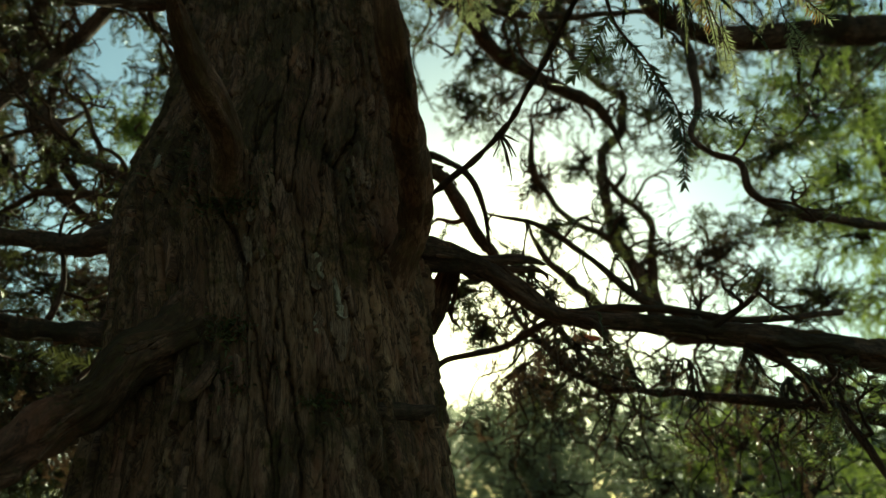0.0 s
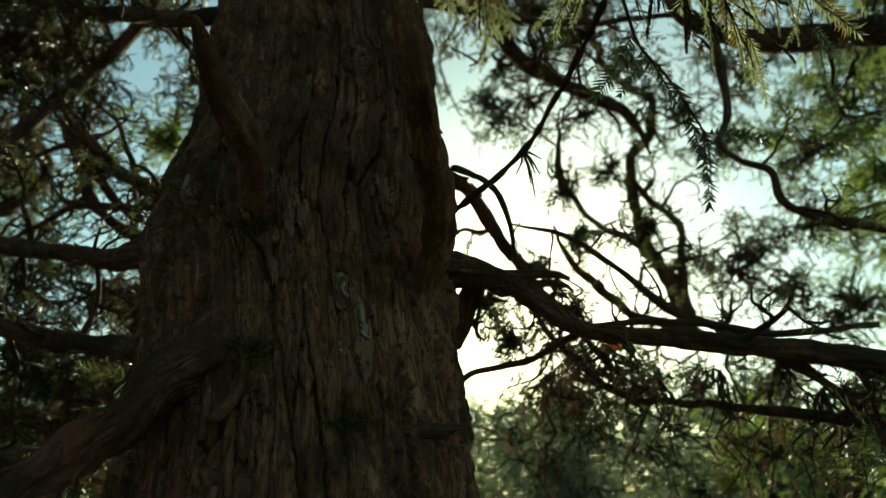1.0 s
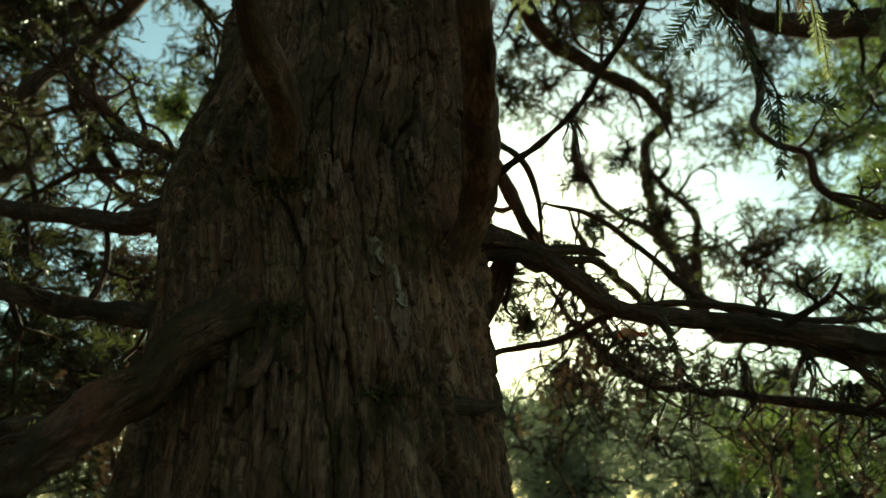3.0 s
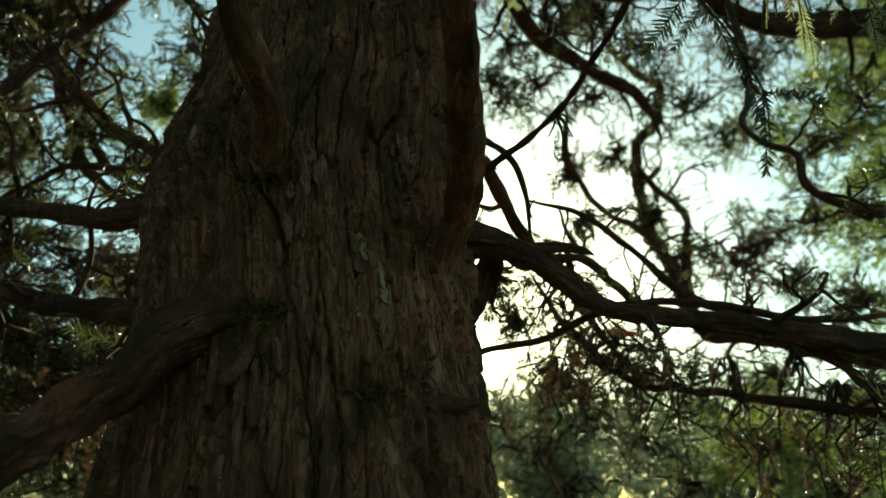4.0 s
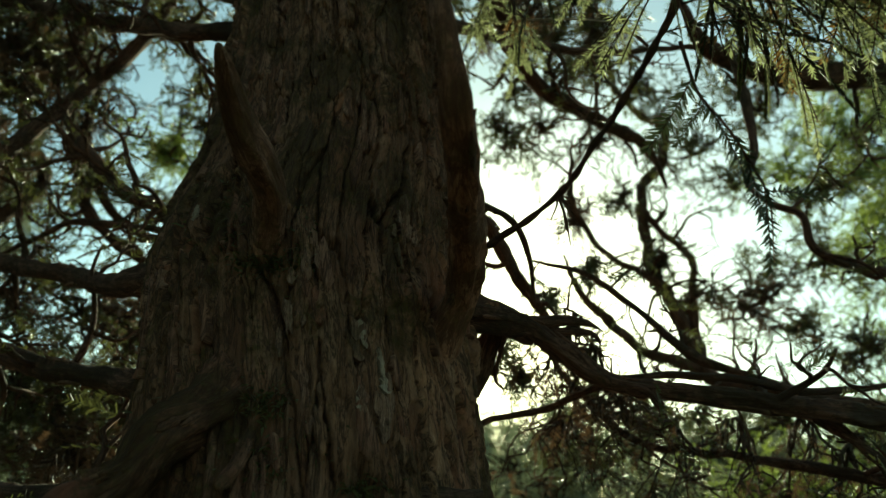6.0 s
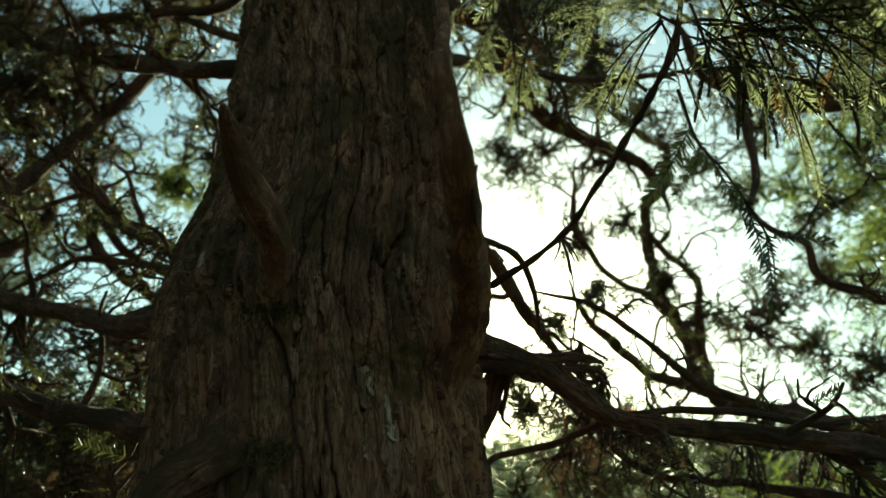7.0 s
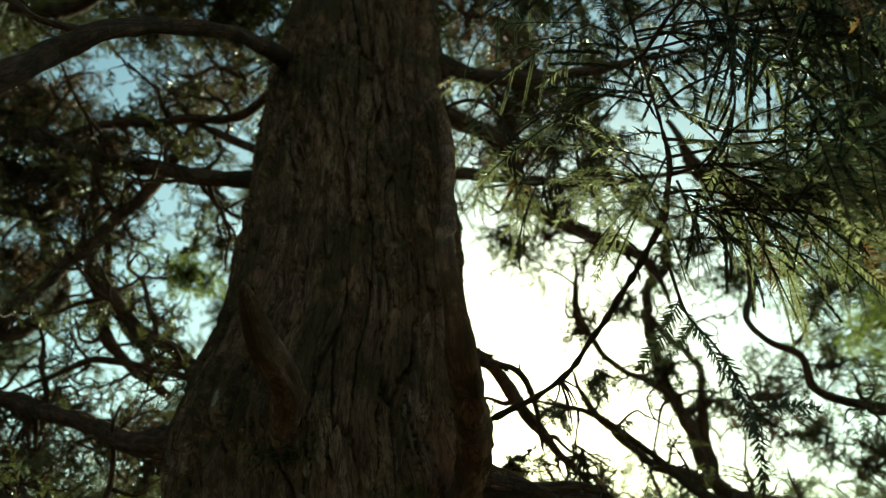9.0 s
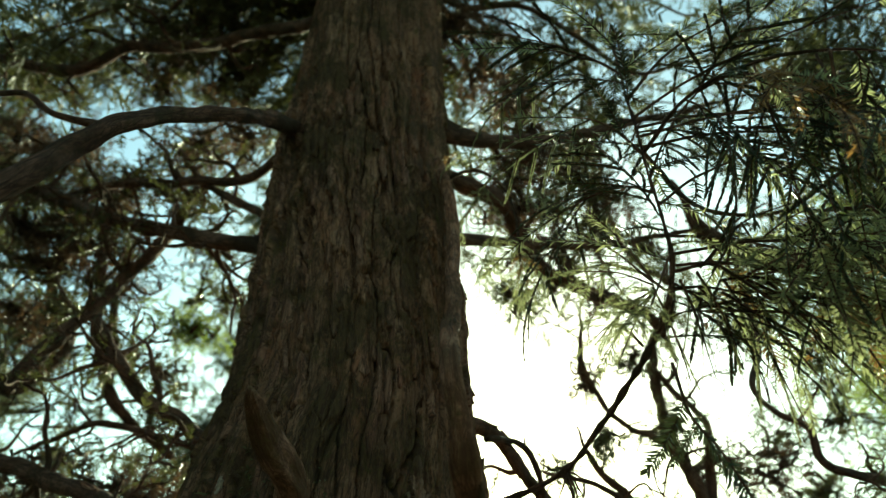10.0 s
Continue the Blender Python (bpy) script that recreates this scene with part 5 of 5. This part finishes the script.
for spot in (
        (-0.02, 2.60, 4.88, 0.30, 110, BROWNISH),
        (0.34, 2.80, 5.27, 0.35, 100, BROWNISH),
        (0.22, 2.60, 4.44, 0.25, 60, FOLIAGE),
        (0.48, 2.80, 4.32, 0.30, 42, FOLIAGE),
        (0.74, 3.00, 4.15, 0.30, 28, FOLIAGE),
        (0.10, 2.40, 3.77, 0.20, 42, BROWNISH),
        (1.25, 3.40, 5.85, 0.30, 20, FOLIAGE),
        (2.02, 3.40, 5.82, 0.40, 120, FOLIAGE),
        (1.91, 2.40, 4.72, 0.45, 320, FOLIAGE),
        (1.85, 2.40, 4.11, 0.40, 448, FOLIAGE),
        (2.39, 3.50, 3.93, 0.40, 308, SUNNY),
        (2.28, 4.00, 3.82, 0.35, 168, FOLIAGE),
):
    mass(*spot)
for spot in (
        (-2.91, 3.00, 5.37, 0.45, 300, FOLIAGE),
        (-2.15, 2.90, 5.40, 0.40, 240, BROWNISH),
        (-2.81, 2.80, 5.76, 0.45, 300, FOLIAGE),
        (-1.65, 2.60, 5.36, 0.40, 260, BROWNISH),
        (-2.96, 3.00, 4.80, 0.40, 260, BROWNISH),
        (-0.67, 2.30, 4.97, 0.30, 220, FOLIAGE),
        (-0.20, 2.30, 4.81, 0.25, 110, BROWNISH),
        (-2.74, 3.20, 6.38, 0.45, 240, FOLIAGE),
        (-3.71, 3.40, 6.25, 0.40, 160, FOLIAGE),
        (-1.49, 2.80, 5.82, 0.35, 220, FOLIAGE),
        (-1.65, 2.90, 5.22, 0.30, 120, FOLIAGE),
        (-0.58, 2.60, 5.48, 0.30, 200, FOLIAGE),
        (-0.04, 2.60, 5.45, 0.35, 130, BROWNISH),
        (0.73, 2.90, 5.73, 0.40, 60, FOLIAGE),
        (-1.15, 2.80, 5.69, 0.30, 180, FOLIAGE),
        (1.92, 3.40, 6.15, 0.40, 90, FOLIAGE),
        (2.52, 3.20, 5.77, 0.45, 220, FOLIAGE),
        (1.73, 2.40, 4.85, 0.35, 200, FOLIAGE),
        (1.75, 2.20, 4.24, 0.40, 260, FOLIAGE),
        (1.79, 2.10, 4.80, 0.40, 240, FOLIAGE),
):
    mass(*spot)

# brown inner crown, thick with dead twigs
for spot in (
        (0.11, 3.00, 4.30, 0.20, 154, BROWNISH),
        (0.36, 3.00, 4.22, 0.20, 168, FOLIAGE),
        (0.67, 3.20, 4.52, 0.22, 154, BROWNISH),
        (0.17, 2.80, 4.43, 0.25, 196, BROWNISH),
        (0.51, 3.00, 4.67, 0.25, 196, FOLIAGE),
        (-2.58, 2.80, 4.68, 0.35, 220, BROWNISH),
        (-2.50, 2.80, 3.98, 0.30, 200, BROWNISH),
        (-2.19, 2.90, 4.32, 0.22, 90, BROWNISH),
        (-1.79, 2.80, 4.57, 0.25, 110, BROWNISH),
        (-2.53, 3.00, 3.52, 0.18, 90, BROWNISH),
        (0.14, 2.60, 4.66, 0.20, 120, BROWNISH),
        (1.58, 2.20, 4.39, 0.30, 220, FOLIAGE),
        (1.73, 2.40, 3.93, 0.30, 280, FOLIAGE),
):
    mass(*spot)

# bare dead twigs hanging below the heavy limb
for i, spot in enumerate([(0.275, 2.4, 2.142), (0.328, 2.3, 1.985), (0.451, 2.5, 1.865), (0.649, 2.6, 1.819), (0.888, 2.6, 1.802), (1.134, 2.6, 1.844), (1.213, 2.5, 1.706), (0.255, 2.7, 1.824)]):
    clump(tree, spot, (0.2, 0.2, 0.24), 10, BROWNISH, 0.6, 8, 400 + i, 0.6, (spot[0] + 0.05, spot[1], spot[2] + 0.3), 0.005)

# high crown of the old tree overhead, mostly unseen, added to cut sky light
for i in range(26):
    a = i * 2.399
    r = 0.9 + 2.6 * ((i * 0.618) % 1)
    x, y, z = -0.5 + r * math.cos(a), 1.4 + r * math.sin(a), 5.3 + 2.0 * ((i * 0.37) % 1)
    if -0.1 < x < 1.1 and y > 1.2:
        continue
    clump(tree, (x, y, z), (0.95, 0.95, 0.5), 240, FOLIAGE, 2.0, 7, 200 + i, 0.3, (-0.5, 2.05, z - 0.3), 0.02)


# ---- neighbouring trees ----
def neighbour(x, y, height, spread, masses, sprigs, material, seed, low=0.25, scale=2.2, group="trees around"):
    rng = np.random.default_rng(seed)
    t = thing("conifer_tree", (0, 0, 0), "bushy conifer with layered green needle foliage", "tree", group)
    lean = rng.normal(size=2) * 0.25
    pts = [(x, y, -0.1, 0.045 * height ** 0.75), (x + lean[0] * 0.3, y + lean[1] * 0.3, height * 0.35, 0.03 * height ** 0.75), (x + lean[0], y + lean[1], height * 0.75, 0.015 * height ** 0.7), (x + lean[0], y + lean[1], height, 0.01)]
    part("trunk", limb_mesh(pts, 10, 0.12, 0.15, seed, FARBARK, 0.05), t)
    for i in range(masses):
        h = height * (low + (1 - low) * (i + 0.5) / masses)
        a = i * 2.399 + seed
        reach = spread * (1.15 - 0.8 * (h / height)) * rng.uniform(0.4, 0.95)
        root = (x + lean[0] * h / height, y + lean[1] * h / height, h - 0.25)
        c = (root[0] + reach * math.cos(a), root[1] + reach * math.sin(a), h)
        s = spread * 0.42 * (1.2 - 0.6 * h / height)
        clump(t, c, (s, s, s * 0.6), sprigs, material, scale, 6, seed * 40 + i, 0.35, root, 0.018)
    return t


# low ones beyond the tree; haze tints their leaf colour, sunlight the third's
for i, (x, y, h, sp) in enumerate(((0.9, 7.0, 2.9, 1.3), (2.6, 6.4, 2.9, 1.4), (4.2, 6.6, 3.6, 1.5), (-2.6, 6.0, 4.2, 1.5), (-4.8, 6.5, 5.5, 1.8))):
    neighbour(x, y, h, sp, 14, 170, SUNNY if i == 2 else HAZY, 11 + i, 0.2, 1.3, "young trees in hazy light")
# tall ones at the sides; the last four are unseen, added to block skylight
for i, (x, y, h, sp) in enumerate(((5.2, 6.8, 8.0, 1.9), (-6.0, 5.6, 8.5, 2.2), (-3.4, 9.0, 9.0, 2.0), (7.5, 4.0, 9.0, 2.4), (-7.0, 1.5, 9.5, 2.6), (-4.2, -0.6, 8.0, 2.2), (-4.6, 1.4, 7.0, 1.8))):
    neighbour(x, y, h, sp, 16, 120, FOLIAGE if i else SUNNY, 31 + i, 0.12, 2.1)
# trees out of view, added behind the path to keep sky light off
for i in range(9):
    if i in (2, 6):
        continue
    a = radians(150 + 24 * i + 6 * math.sin(i * 2.1))
    r = 5.2 + 1.4 * ((i * 0.618) % 1)
    neighbour(r * math.cos(a) * 1.0 - 0.2, r * math.sin(a) + 0.4, 9.0 + (i % 3), 2.7, 16, 70, FOLIAGE, 51 + i, 0.08, 4.0, "trees of the dark wood")


# ---- far woods ----
def far_woods():
    rng = np.random.default_rng(3)
    n = 7000
    a = np.where(np.arange(n) < 5100, rng.uniform(0.5, 2.64, n), rng.uniform(0, 2 * math.pi, n))
    r = rng.uniform(34, 60, n)
    top = 5.5 + 3.0 * fractal(np.stack([np.cos(a) * 5, np.sin(a) * 5, r * 0.05], 1), 3, 8)
    p = np.stack([r * np.cos(a), r * np.sin(a), top * rng.uniform(0, 1, n) ** 0.7], 1)
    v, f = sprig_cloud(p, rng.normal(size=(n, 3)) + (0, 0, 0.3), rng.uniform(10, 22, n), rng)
    # the distance haze here is only the pale leaf colour
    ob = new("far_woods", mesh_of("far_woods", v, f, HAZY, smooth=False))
    tagged(ob, "distant woodland edge, dull green", "woods", kind="stuff")


far_woods()

# a rust-coloured leaf caught among the twigs
def dead_leaf():
    n = 7
    v, f = [], []
    for i in range(n):
        s = i / (n - 1)
        w = 0.030 * math.sin(math.pi * min(1, s * 0.9 + 0.06)) ** 0.8
        for k in (-1, 0, 1):
            v.append((0.11 * s, k * w, 0.012 * abs(k) - 0.02 * s * s + 0.006 * math.sin(5 * s + k)))
    for i in range(n - 1):
        for k in range(2):
            b = i * 3 + k
            f.append([b, b + 1, b + 4, b + 3])
    ob = part("leaf", mesh_of("leaf", np.array(v), f, RUST), tree, "curled rust-red dead leaf")
    ob.matrix_world = frame_of((0.55, 2.9, 2.25), (0.9, 0.1, 0.25), (0.2, -0.7, 0.6), 1.3)


dead_leaf()

# ---- moss on the trunk ----
for i, (th, z, wide, tall, count) in enumerate(((-0.02, 1.90, 0.035, 0.02, 260), (0.01, 1.78, 0.025, 0.02, 160), (0.46, 1.75, 0.03, 0.015, 160), (-0.08, 2.20, 0.035, 0.018, 260), (0.10, 2.20, 0.03, 0.02, 220), (-0.21, 2.27, 0.025, 0.03, 150),
                                                (0.06, 2.30, 0.03, 0.03, 120), (-0.5, 1.85, 0.05, 0.05, 160), (0.25, 1.84, 0.04, 0.04, 140), (-0.45, 2.35, 0.04, 0.05, 90))):
    moss(th, z, wide, tall, int(count * 0.6), 300 + i)

# ---- bark flakes on the trunk ----
strip_rng = np.random.default_rng(17)
for i in range(230):
    th = strip_rng.uniform(-1.5, 1.5)
    z = strip_rng.uniform(1.45, 3.8)
    v, f, g = bark_strip(th, z, strip_rng.uniform(0.05, 0.20), strip_rng.uniform(0.010, 0.042), strip_rng.uniform(-0.002, 0.006), max(0, strip_rng.normal(0.003, 0.007)), strip_rng)
    part("bark_strip", mesh_of("bark_strip", v, f, STRIP, g), trunk)
# weathered pale flakes
for th, z, n in ((0.49, 1.98, 8), (0.55, 1.92, 5), (0.14, 2.12, 7), (0.75, 2.38, 5), (0.70, 2.28, 3)):
    for k in range(n):
        v, f, g = bark_strip(th + strip_rng.normal() * 0.06, z + strip_rng.normal() * 0.05, strip_rng.uniform(0.035, 0.08), strip_rng.uniform(0.013, 0.028), strip_rng.uniform(0.001, 0.005), max(0, strip_rng.normal(0.002, 0.004)), strip_rng)
        part("bark_flake", mesh_of("bark_flake", v, f, PALE if z == 1.98 and k < 4 else WEATHERED, g, smooth=False), trunk, "weathered pale flake")
v, f, g = bark_strip(-0.475, 2.335, 0.045, 0.02, 0.008, 0.006, strip_rng)
part("bark_flake", mesh_of("bark_flake", v, f, PALE, g, smooth=False), trunk, "small whitish flake")
